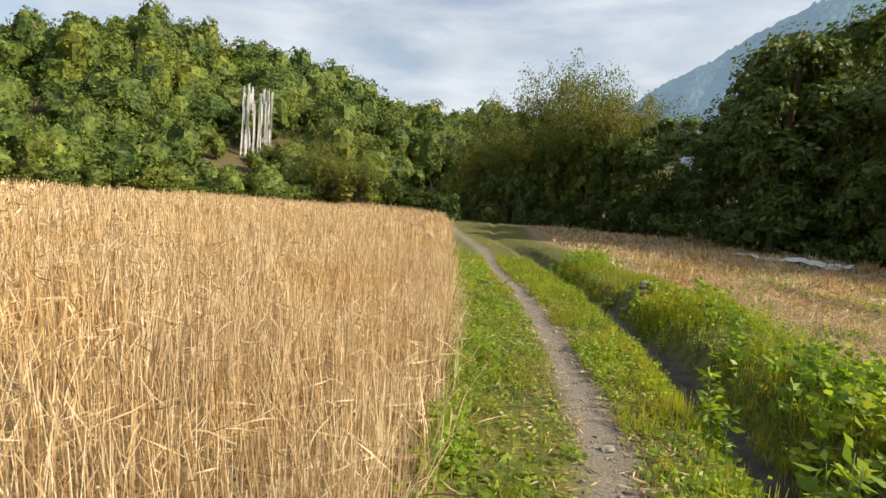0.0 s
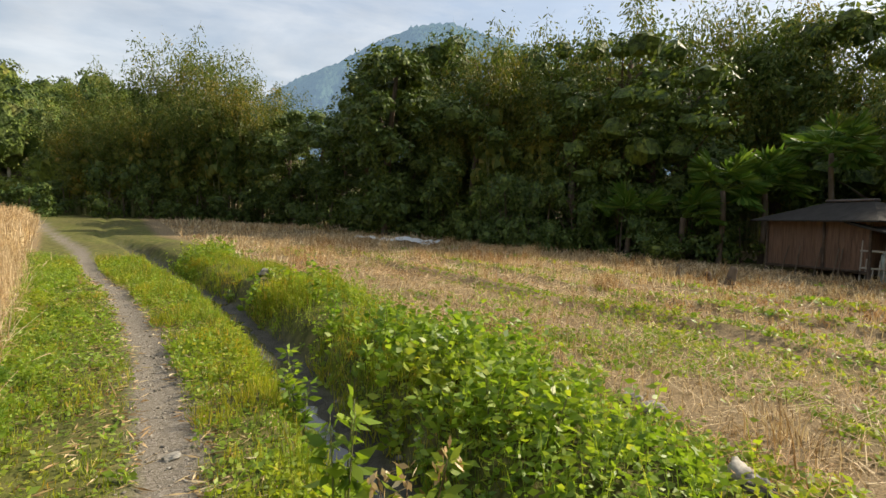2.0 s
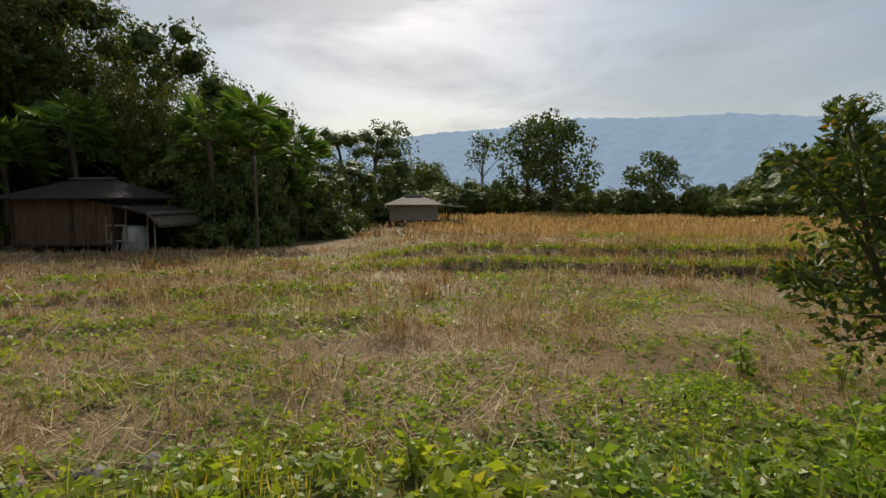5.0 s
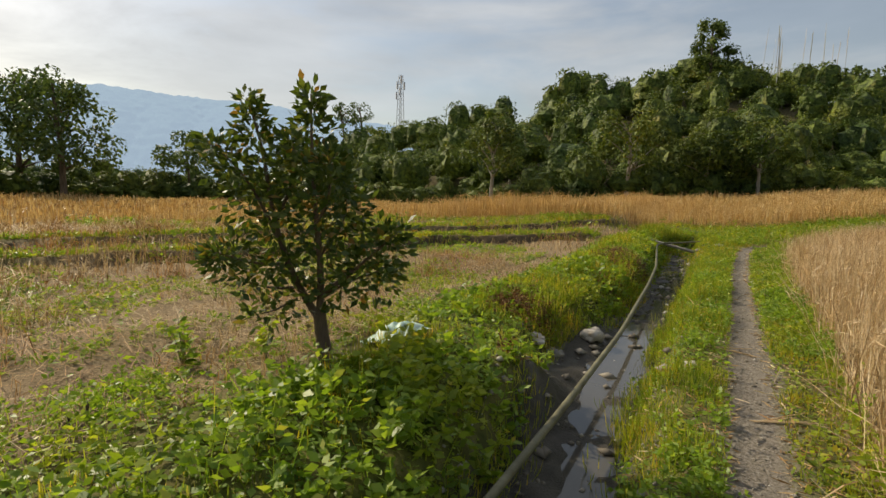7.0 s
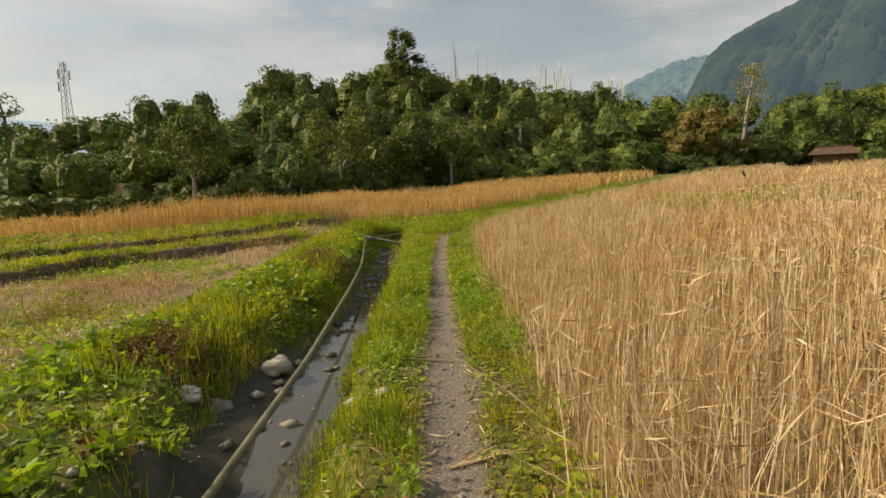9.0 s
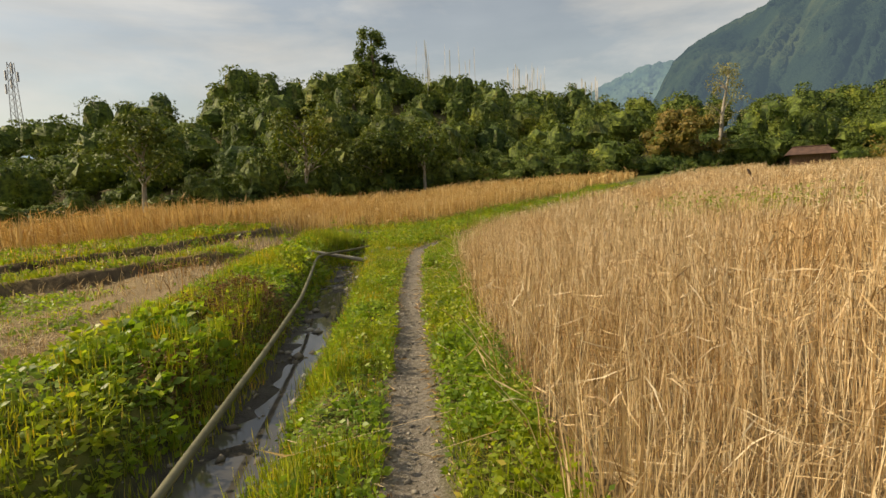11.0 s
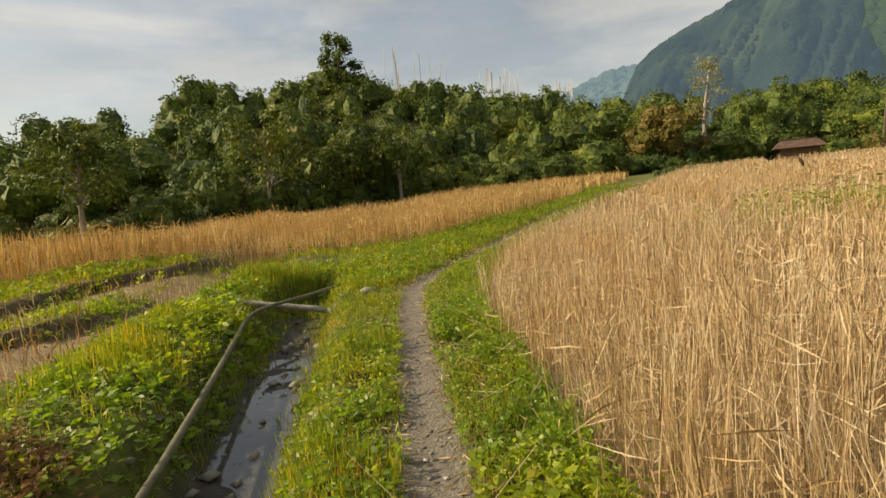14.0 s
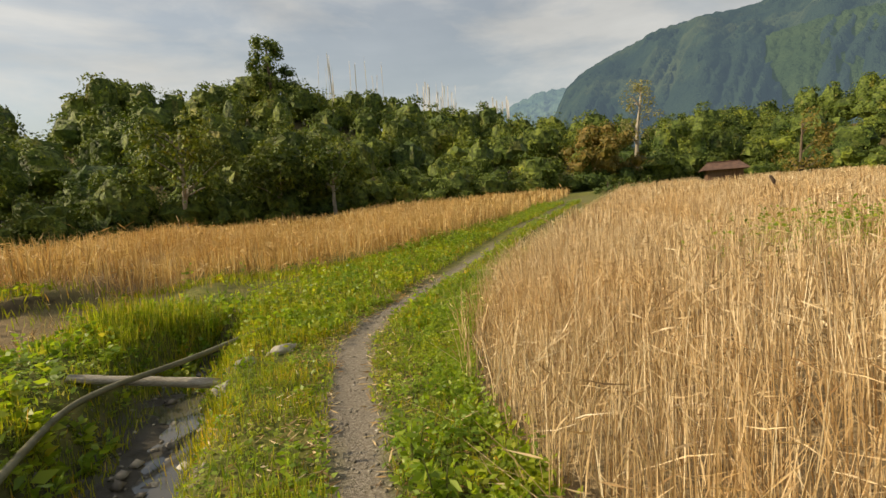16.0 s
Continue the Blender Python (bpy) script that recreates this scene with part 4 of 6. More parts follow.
    lush = np.clip(0.5 + 0.8 * waves(x, y, 0.8, 68), 0.1, 1) * np.where(y > -1, 1.3, np.where(y > -7.5, 1.5, 0.62))
    clear = (np.hypot(x - 2.95, y + 7.45) > 0.5) & (np.hypot(x - 3.05, y + 6.5) > 0.55) & (np.hypot(x - 3.58, y + 0.3) > 0.25) & (np.hypot(x - 4.2, y - 0.8) > 0.3) & (np.hypot(x - 1.9, y + 9.1) > 0.4)
    k = clear & (r.uniform(size=n) < 0.065 * lush)
    w.append(weed_verts(r, x[k], y[k], (0.20 + 0.18 * np.clip(lush[k], 0, 1.5)) * (0.55 + 0.45 * (y[k] > -1.5)) * r.uniform(0.6, 1.5, k.sum()), 0.105 + 0.05 * waves(x[k], y[k], 1.3, 69), 10))
    # along the terrace edges
    n = 16000
    y = r.uniform(-25, -3, n)
    for e, up in TERRACES:
        x = (y + 29.2) / 1.9 - e * 1.13 + 0.4 * np.sin(y * 0.7) + np.abs(r.normal(0.30, 0.4, n))
        k = (x > 4.2) & (r.uniform(size=n) < 0.24)
        g.append(grass_verts(r, x[k], y[k], 0.16, 0.016))
        k &= r.uniform(size=n) < 0.12
        w.append(weed_verts(r, x[k], y[k], 0.14, 0.10, 6))
    # green hollow in the straw field
    x, y = -9.8 + r.normal(0, 1.6, 260), -22.4 + r.normal(0, 0.45, 260)
    w.append(weed_verts(r, x, y, 0.85, 0.13, 9))
    # in the ditch
    y = r.uniform(-22, 3, 5000)
    x = ditch_x(y) + ditch_half(y) * r.uniform(0.35, 1.2, 5000) * np.where(r.uniform(size=5000) < 0.75, 1, -1)
    k = waves(x, y, 1.9, 59) > 0.0
    g.append(grass_verts(r, x[k], y[k], 0.14, 0.008))
    # round the bend of the path
    n = 30000
    y = r.uniform(-48, -21.5, n)
    x = path_x(y) + r.uniform(-0.9, 3.6, n)
    k = (np.abs(x - path_x(y)) > 0.40) & (x > wheat_x(y)) & (r.uniform(size=n) < 0.7)
    g.append(grass_verts(r, x[k], y[k], 0.18, 0.016))
    k &= r.uniform(size=n) < 0.10
    w.append(weed_verts(r, x[k], y[k], 0.28, 0.11, 10))
    # rank growth at the foot of the ochre straw
    n = 26000
    x = r.uniform(-14, 22, n)
    y = 0.8 * x - 0.8 * np.sin(x * 0.35) - 29.0 + r.gamma(1.4, 0.8, n) - 0.5
    k = (x > path_x(y) + 1.0) & (y > -52) & (y < -13) & (r.uniform(size=n) < np.clip(0.5 + 0.5 * waves(x, y, 0.9, 167), 0.08, 1))
    g.append(grass_verts(r, x[k], y[k], 0.20, 0.016))
    k &= r.uniform(size=n) < np.clip(0.16 + 0.25 * waves(x, y, 0.6, 168), 0.01, 1)
    w.append(weed_verts(r, x[k], y[k], np.clip(0.24 + 0.26 * waves(x[k], y[k], 0.7, 169), 0.08, 0.6), 0.12, 10))
    # green rows and patches on the harvested field
    n = 80000
    x, y = 4 + 14 * r.uniform(0, 1, n) ** 1.4, r.uniform(-22, 18, n)
    fit_ = np.zeros(n)
    for at_, high, wide, ph in BUNDS:
        mid = at_ + 0.35 * np.sin(y * 0.33 + ph) - 0.5 * step(-y, 1, 6)
        fit_ += 0.9 * np.exp(-((x - mid) / 0.32) ** 2) * step(y, -5, -3)
    d1 = terrace(x, y)
    for e, up in TERRACES:
        fit_ += 0.6 * np.exp(-((d1 - e + 0.45) / 0.3) ** 2)
    fit_ += 0.62 * step(waves(x, y, 0.9, 71) + 0.5 * waves(x, y, 2.3, 72), -0.3, 0.6) * (x < 12)
    fit_ *= 1 - 0.65 * step(y, 3, 7)
    k = r.uniform(size=n) < fit_ * 0.55
    w.append(weed_verts(r, x[k], y[k], 0.09, 0.075 + 0.006 * np.maximum(0, x[k] - 5), 4))
    k = r.uniform(size=n) < fit_ * 0.3
    g.append(grass_verts(r, x[k], y[k], 0.10, 0.012))
    n = 44000
    x, y = r.uniform(3.2, 9.5, n), r.uniform(-9, 9, n)
    low = 0.8 * (1 - step(x + 0.35 * waves(x, y, 1.6, 191), 3.7, 4.5)) * np.clip(0.5 + waves(x, y, 2.4, 195), 0.1, 1) + 0.5 * step(waves(x, y, 1.3, 192) + 0.8 * waves(x, y, 3.4, 193), -0.1, 0.7)
    clear = (np.hypot(x - 3.58, y + 0.3) > 0.2) & (np.hypot(x - 3.6, y + 1.0) > 0.22) & (np.hypot(x - 3.05, y + 6.5) > 0.55) & (np.hypot(x - 2.95, y + 7.45) > 0.55)
    k = clear & (x > ditch_x(y) + ditch_half(y) + 1.0) & (r.uniform(size=n) < low * 0.55 * (1 - 0.6 * step(y, 3, 7)))
    w.append(weed_verts(r, x[k], y[k], 0.07 + 0.06 * (x[k] < 4.4), 0.062 + 0.012 * waves(x[k], y[k], 2.0, 194), 5))
    # dead bits on the verges
    y = r.uniform(-26, 12, 16000)
    x = path_x(y) + r.normal(0, 0.5, 16000)
    k = (x > wheat_x(y)) & (x < ditch_x(y) - ditch_half(y)) & (np.abs(x - path_x(y)) > 0.12)
    p = np.stack([x[k], y[k], land(x[k], y[k]) + 0.012], 1)
    d = np.stack([r.normal(size=len(p)), r.normal(size=len(p)), r.normal(0, 0.15, len(p))], 1)
    v = leaf_verts(p, d, r.uniform(0.03, 0.14, len(p)), 0.012, r)
    stuff("dead_leaves", v, quads(len(v) // 4), LITTER, "dry brown bits of straw and leaf on the verge", "leaf litter")
    # withered reddish weeds on the ditch side of the bank
    n = 9000
    y = r.uniform(-16, -4, n)
    x = ditch_x(y) + ditch_half(y) + r.normal(0.42, 0.26, n)
    k = (r.uniform(size=n) < np.clip(-0.12 + 0.5 * waves(x, y, 1.1, 171) + 0.5 * waves(x, y, 3.0, 172), 0, 1)) & (y < -7.5) & (x > ditch_x(y) + ditch_half(y) * 0.9)
    v = weed_verts(r, x[k], y[k], 0.16, 0.05, 9)
    stuff("withered_weeds", v, quads(len(v) // 4), WITHERED, "withered reddish-brown weeds on the ditch bank", "weeds")
    v = np.concatenate(g)
    stuff("grass", v, quads(len(v) // 4), GRASS, "fresh green grass along the footpath and ditch", "grass")
    v = np.concatenate(w)
    stuff("weeds", v, quads(len(v) // 4), WEED, "leafy bright green weeds on the ditch bank", "weeds")


verge()


# ---------------------------------------------------------------- water, stones
def water_material():
    m, n, l, b = material("ditch_water", 0.06, 0.5)
    b.inputs["Base Color"].default_value = (0.075, 0.07, 0.06, 1)
    t = noise_tex(n, l, 3.0, 3.0)
    bp = n.new("ShaderNodeBump")
    bp.inputs["Strength"].default_value, bp.inputs["Distance"].default_value = 0.08, 0.02
    l.new(t.outputs["Fac"], bp.inputs["Height"])
    l.new(bp.outputs[0], b.inputs["Normal"])
    return m


def water():
    ys = np.arange(-22.4, 16, 0.2)
    us = np.linspace(-1.25, 1.25, 9)
    Y, U = np.meshgrid(ys, us, indexing="ij")
    X = ditch_x(Y) + U * ditch_half(Y)
    Z = lay(ditch_x(Y), Y) - 0.395 + 0 * U
    i = np.arange(Y.size).reshape(Y.shape)
    f = np.stack([i[:-1, :-1], i[:-1, 1:], i[1:, 1:], i[1:, :-1]], -1).reshape(-1, 4)
    return tagged(new("water", mesh_of("water", np.stack([X, Y, Z], -1).reshape(-1, 3), f, water_material(), True)), "shallow still ditch water over grey mud", "water", kind="structure")


water()
STONE = surface("field_stone", ((0.3, (0.13, 0.12, 0.105)), (0.55, (0.27, 0.255, 0.225)), (0.75, (0.43, 0.41, 0.37))), 7.0, 0.85, 0.5, 35.0)
STONE_PALE = surface("pale_stone", ((0.3, (0.28, 0.25, 0.21)), (0.6, (0.46, 0.43, 0.37)), (0.8, (0.58, 0.55, 0.49))), 7.0, 0.85, 0.5, 35.0)
STONE_DARK = surface("wet_stone", ((0.3, (0.07, 0.065, 0.057)), (0.7, (0.19, 0.175, 0.155))), 7.0, 0.5, 0.5, 35.0)


def rock_arrays(seed, size, detail=3):
    bm = bmesh.new()
    bmesh.ops.create_icosphere(bm, subdivisions=detail, radius=1)
    off = Vector((seed * 3.1, seed * 1.7, seed * 0.9))
    for v in bm.verts:
        k = 1 + 0.55 * noise.noise(v.co * 1.2 + off) + 0.26 * noise.noise(v.co * 2.6 + off) + 0.10 * noise.noise(v.co * 6 + off)
        v.co = Vector((v.co.x * size[0], v.co.y * size[1], max(v.co.z, -0.55) * size[2])) * k
    me = bpy.data.meshes.new("rock")
    bm.to_mesh(me)
    bm.free()
    return me


def rock(seed, x, y, size, mat, label, turn=0.0, lift=0.3, name="rock"):
    me = rock_arrays(seed, size)
    me.materials.append(mat)
    for p in me.polygons:
        p.use_smooth = seed % 2 == 0
    ob = tagged(new(name, me), label, "rock", "loose field rocks")
    ob.matrix_basis = pose(x, y, height(x, y) + size[2] * lift, 0, 0, turn)
    return ob


rock(2, 3.58, -0.28, (0.10, 0.08, 0.08), STONE_PALE, "pale rounded stone on the edge of the bank", 20)
rock(3, 3.50, -0.42, (0.08, 0.07, 0.06), STONE_DARK, "small dark stone beside a pale one", 50)
rock(4, 4.20, 0.72, (0.14, 0.10, 0.08), STONE, "grey flat stone at the field edge", 70)
rock(5, 4.28, 0.98, (0.10, 0.08, 0.06), STONE, "grey flat stone at the field edge", 10)
rock(6, 3.55, -0.82, (0.09, 0.07, 0.06), STONE_DARK, "dark broken stone in the weeds", 35, 0.05)
rock(7, 3.72, -0.98, (0.07, 0.05, 0.05), STONE, "grey stone chip in the weeds", 80, 0.05)
rock(8, 3.82, -1.40, (0.10, 0.07, 0.05), STONE, "grey flat stone in the weeds", 15, 0.05)
rock(9, 3.90, -1.72, (0.06, 0.05, 0.04), STONE_DARK, "small dark stone in the weeds", 15, 0.05)
rock(10, 3.62, -1.15, (0.11, 0.09, 0.06), STONE_DARK, "dark broken stone in the weeds", 110, 0.05)
rock(11, 0.86, 1.86, (0.055, 0.04, 0.03), STONE, "grey pebble lying on the footpath", 30)
rock(12, 1.62, -9.98, (0.15, 0.11, 0.10), STONE_PALE, "pale angular rock standing in the ditch", 60, 0.45)
rock(13, 2.06, -9.02, (0.10, 0.08, 0.07), STONE_PALE, "pale rock at the muddy ditch edge", 20, 0.5)
rock(14, 1.90, -9.20, (0.12, 0.08, 0.06), STONE, "brownish rock in the mud of the ditch", 0, 0.4)
rock(15, 0.42, -8.55, (0.06, 0.05, 0.035), STONE_PALE, "small white stone in the verge", 30)
rock(16, 1.02, -17.5, (0.07, 0.05, 0.05), STONE_DARK, "dark wet stone in the ditch", 30, 0.6)
rock(17, 1.28, -20.1, (0.09, 0.07, 0.06), STONE_DARK, "dark wet stone in the ditch", 80, 0.6)
rock(18, 0.86, -20.4, (0.10, 0.08, 0.06), STONE, "grey stone on the ditch edge", 10, 0.4)
rock(19, 0.72, -20.9, (0.12, 0.08, 0.05), STONE, "grey stone on the ditch edge", 40, 0.4)
rock(20, 0.40, -21.3, (0.16, 0.11, 0.06), STONE_PALE, "pale flat stone beside the footpath", 20, 0.3)
rock(21, 3.3, 9.4, (0.16, 0.11, 0.10), STONE, "grey stone on the weedy bank", 20, 0.5)


def gravel():
    """Pebbles of the path, the verge and the ditch edges."""
    r = np.random.RandomState(17)
    base = unit(np.array([(1, 0, 0), (-1, 0, 0), (0, 1, 0), (0, -1, 0), (0, 0, 1), (0, 0, -1)], float))
    tri = np.array([(0, 2, 4), (2, 1, 4), (1, 3, 4), (3, 0, 4), (2, 0, 5), (1, 2, 5), (3, 1, 5), (0, 3, 5)])
    y = np.concatenate([r.uniform(-24, 12, 6500), r.uniform(-22, 4, 2600), r.uniform(-13, -5, 500), r.uniform(-22.5, -4, 620)])
    x = np.concatenate([path_x(y[:6500]) + r.normal(0, 0.13, 6500), ditch_x(y[6500:9100]) + np.where(r.uniform(size=2600) < 0.65, -1, 1) * (ditch_half(y[6500:9100]) * r.uniform(0.75, 1.5, 2600)),
                        path_x(y[9100:9600]) + r.normal(0.42, 0.12, 500),
                        ditch_x(y[9600:]) + ditch_half(y[9600:]) * np.clip(r.normal(-0.35, 0.6, 620), -1.35, 1.2)])
    n = len(x)
    s = np.minimum(0.02, 0.0042 * np.exp(r.exponential(0.45, n)))
    s[6500:9100] *= 2.2
    s[9600:] = np.minimum(0.075, 0.016 * np.exp(r.exponential(0.55, 620)))
    pos = np.stack([x, y, land(x, y) + s * 0.25], 1)
    a = r.uniform(0, 6.28, n)
    v = base[None] * (1 + r.uniform(-0.3, 0.3, (n, 6, 1))) * np.stack([s * r.uniform(0.8, 1.5, n), s, s * r.uniform(0.4, 0.8, n)], 1)[:, None]
    c, si = np.cos(a)[:, None], np.sin(a)[:, None]
    v = np.stack([v[..., 0] * c - v[..., 1] * si, v[..., 0] * si + v[..., 1] * c, v[..., 2]], -1) + pos[:, None]
    f = (tri[None] + 6 * np.arange(n)[:, None, None]).reshape(-1, 3)
    m, nn, l, b = material("gravel", 0.85, 0.25)
    rr = ramp(nn, ((0.0, (0.12, 0.105, 0.085)), (0.5, (0.22, 0.195, 0.155)), (0.93, (0.31, 0.285, 0.24)), (1.0, (0.48, 0.46, 0.41))))
    l.new(nn.new("ShaderNodeNewGeometry").outputs["Random Per Island"], rr.inputs[0])
    l.new(rr.outputs[0], b.inputs["Base Color"])
    stuff("gravel", v.reshape(-1, 3), f, m, "grey pebbles scattered on the footpath and ditch edge", "gravel")


gravel()

# ---------------------------------------------------------------- pipe, plank, bag, sheets
HOSE = surface("weathered_hose", ((0.3, (0.085, 0.08, 0.045)), (0.7, (0.19, 0.18, 0.11))), 5.0, 0.55, 0.25, 25.0)
OLD_WOOD = surface("weathered_wood", ((0.3, (0.22, 0.19, 0.15)), (0.7, (0.48, 0.44, 0.37))), 6.0, 0.85, 0.5, 30.0, (1, 12, 12))
DARK_WOOD = surface("dark_wood", ((0.3, (0.045, 0.032, 0.024)), (0.7, (0.12, 0.085, 0.06))), 5.0, 0.85, 0.4, 25.0)


def smooth_line(points, n=80):
    p = np.array(points, float)
    t = np.concatenate([[0], np.cumsum(np.linalg.norm(np.diff(p, axis=0), axis=1))])
    u = np.linspace(0, t[-1], n)
    q = np.stack([np.interp(u, t, p[:, k]) for k in range(3)], 1)
    for _ in range(4):
        q[1:-1] = (q[:-2] + 2 * q[1:-1] + q[2:]) / 4
    return q


def hose():
    q = smooth_line(((1.40, -4.4, -0.30), (1.26, -5.6, -0.12), (1.22, -7.2, -0.08), (1.24, -9.7, -0.09), (1.38, -13.2, -0.06), (1.52, -15.6, -0.03), (1.74, -17.6, 0.01), (1.97, -19.6, 0.07),
                     (2.0, -20.15, 0.09), (1.82, -20.6, 0.09), (1.48, -21.0, 0.09), (1.08, -21.6, 0.10), (0.70, -22.3, 0.12)), 120)
    ob = tagged(new("water_hose"), "long olive plastic water pipe laid along the ditch", "pipe")
    part("pipe", mesh_of("pipe", *tube(q, np.full(len(q), 0.028), 10), HOSE, True), ob)
    return ob


hose()


def beam(name, a, b, r0, r1, mat, label, category, squash=0.5, bend=0.0):
    a, b = np.array(a, float), np.array(b, float)
    t = np.linspace(0, 1, 9)[:, None]
    line = a + (b - a) * t + np.array([0, 0, bend]) * np.sin(np.pi * t)
    v, f = tube(line, r0 + (r1 - r0) * t[:, 0] + 0.006 * np.sin(t[:, 0] * 17), 9)
    mid = np.repeat(line[:, 2], 9)
    v[:, 2] = mid + (v[:, 2] - mid) * squash
    return tagged(new(name, mesh_of(name, v, f, mat, True)), label, category)


beam("wooden_plank", (2.30, -20.85, height(2.30, -20.85) + 0.03), (1.02, -21.12, height(1.02, -21.12) + 0.05), 0.07, 0.10, OLD_WOOD, "pale split log laid across the ditch", "plank", 0.5)


def cloth(name, x, y, lx, ly, turn, rise, mat, label, category, seed=1, mound=0.0):
    n, m = 40, 26
    U, V = np.meshgrid(np.linspace(-0.5, 0.5, n), np.linspace(-0.5, 0.5, m), indexing="ij")
    edge = 1 + 0.10 * waves(U * 6, V * 6, 1.0, seed)
    X, Y = U * lx * edge, V * ly * edge
    c, s = math.cos(radians(turn)), math.sin(radians(turn))
    wx_, wy_ = x + X * c - Y * s, y + X * s + Y * c
    fold = rise * (0.55 + 0.45 * waves(U * 7, V * 4, 1.6, seed + 1)) + rise * 0.5 * np.abs(waves(U * 12, V * 9, 1.5, seed + 2))
    Z = land(wx_, wy_) + 0.015 + np.maximum(0, fold) + mound * np.maximum(0, 1 - 4 * (U ** 2 + V ** 2))
    i = np.arange(U.size).reshape(U.shape)
    f = np.stack([i[:-1, :-1], i[1:, :-1], i[1:, 1:], i[:-1, 1:]], -1).reshape(-1, 4)
    ob = tagged(new(name, mesh_of(name, np.stack([wx_, wy_, Z], -1).reshape(-1, 3), f, mat, True)), label, category)
    return ob


BAG = surface("pale_green_plastic", ((0.3, (0.27, 0.42, 0.35)), (0.7, (0.50, 0.62, 0.55))), 6.0, 0.45, 0.25, 25.0, None, 0.4, False)
SHEET = surface("white_plastic", ((0.3, (0.62, 0.62, 0.60)), (0.7, (0.82, 0.82, 0.80))), 3.0, 0.45, 0.3, 12.0, None, 0.4, False)
SHEET_GREY = surface("dusty_plastic", ((0.3, (0.33, 0.32, 0.29)), (0.7, (0.50, 0.49, 0.45))), 3.0, 0.6, 0.3, 12.0, None, 0.3, False)
cloth("plastic_bag", 2.95, -7.45, 0.55, 0.44, 60, 0.06, BAG, "crumpled pale green plastic sack on the bank", "bag", 3, 0.11)
cloth("plastic_sheet", 12.3, 20.8, 4.4, 1.7, -51, 0.17, SHEET, "long white plastic sheet lying crumpled on the field", "sheet", 5, 0.05)
cloth("plastic_sheet", 14.0, 15.7, 4.0, 1.2, -66, 0.04, SHEET_GREY, "dusty grey plastic sheet spread on the field", "sheet", 7)


def stake(x, y, tall, lean, r=0.007):
    z = height(x, y)
    return tagged(beam("stake", (x, y, z - 0.08), (x + lean[0], y + lean[1], z + tall), r, r * 0.8, DARK_WOOD, "", "stake", 1.0), "short dark wooden stake stuck in the field", "stake", "row of stakes")


for k, (x, y) in enumerate(((3.95, -3.7), (3.93, -3.95), (3.88, -4.15), (3.86, -4.28), (3.80, -4.55), (3.78, -4.72), (3.77, -4.95), (3.76, -5.05), (3.74, -5.2))):
    stake(x, y, 0.10 + 0.04 * math.sin(k * 2.1), (0.02 * math.sin(k * 3), 0.02 * math.cos(k * 5)))
beam("stump", (15.29, 6.1, height(15.29, 6.1) - 0.1), (15.4, 6.0, height(15.3, 6.1) + 0.5), 0.15, 0.10, BARK, "brown broken tree stump in the stubble", "stump", 1.0)
beam("stump", (15.1, 6.5, height(15.1, 6.5) - 0.1), (15.0, 6.55, height(15.1, 6.5) + 0.32), 0.10, 0.08, BARK, "brown low tree stump in the stubble", "stump", 1.0)
beam("stump", (14.88, 7.4, height(14.88, 7.4) - 0.1), (14.9, 7.4, height(14.88, 7.4) + 0.42), 0.07, 0.05, BARK, "thin brown post stub in the stubble", "stump", 1.0)


def straw_wisp(x, y, turn):
    r = np.random.RandomState(int(abs(x * 100)))
    ob = tagged(new("straw_wisp"), "pale loose straw wisp lying on the footpath", "straw")
    for k in range(6):
        a = radians(turn + r.uniform(-25, 25))
        t = np.linspace(0, r.uniform(0.25, 0.5), 8)
        b = r.uniform(-0.9, 0.9)
        px, py = x + t * np.cos(a + b * t) + r.uniform(-0.02, 0.02), y + t * np.sin(a + b * t)
        part("stalk", mesh_of("stalk", *tube(np.stack([px, py, land(px, py) + 0.012 + 0.05 * t * r.uniform(0, 1)], 1), np.full(8, 0.004), 5), STRAW, True), ob)


straw_wisp(-0.05, -7.55, 215)
straw_wisp(0.30, -9.3, 190)


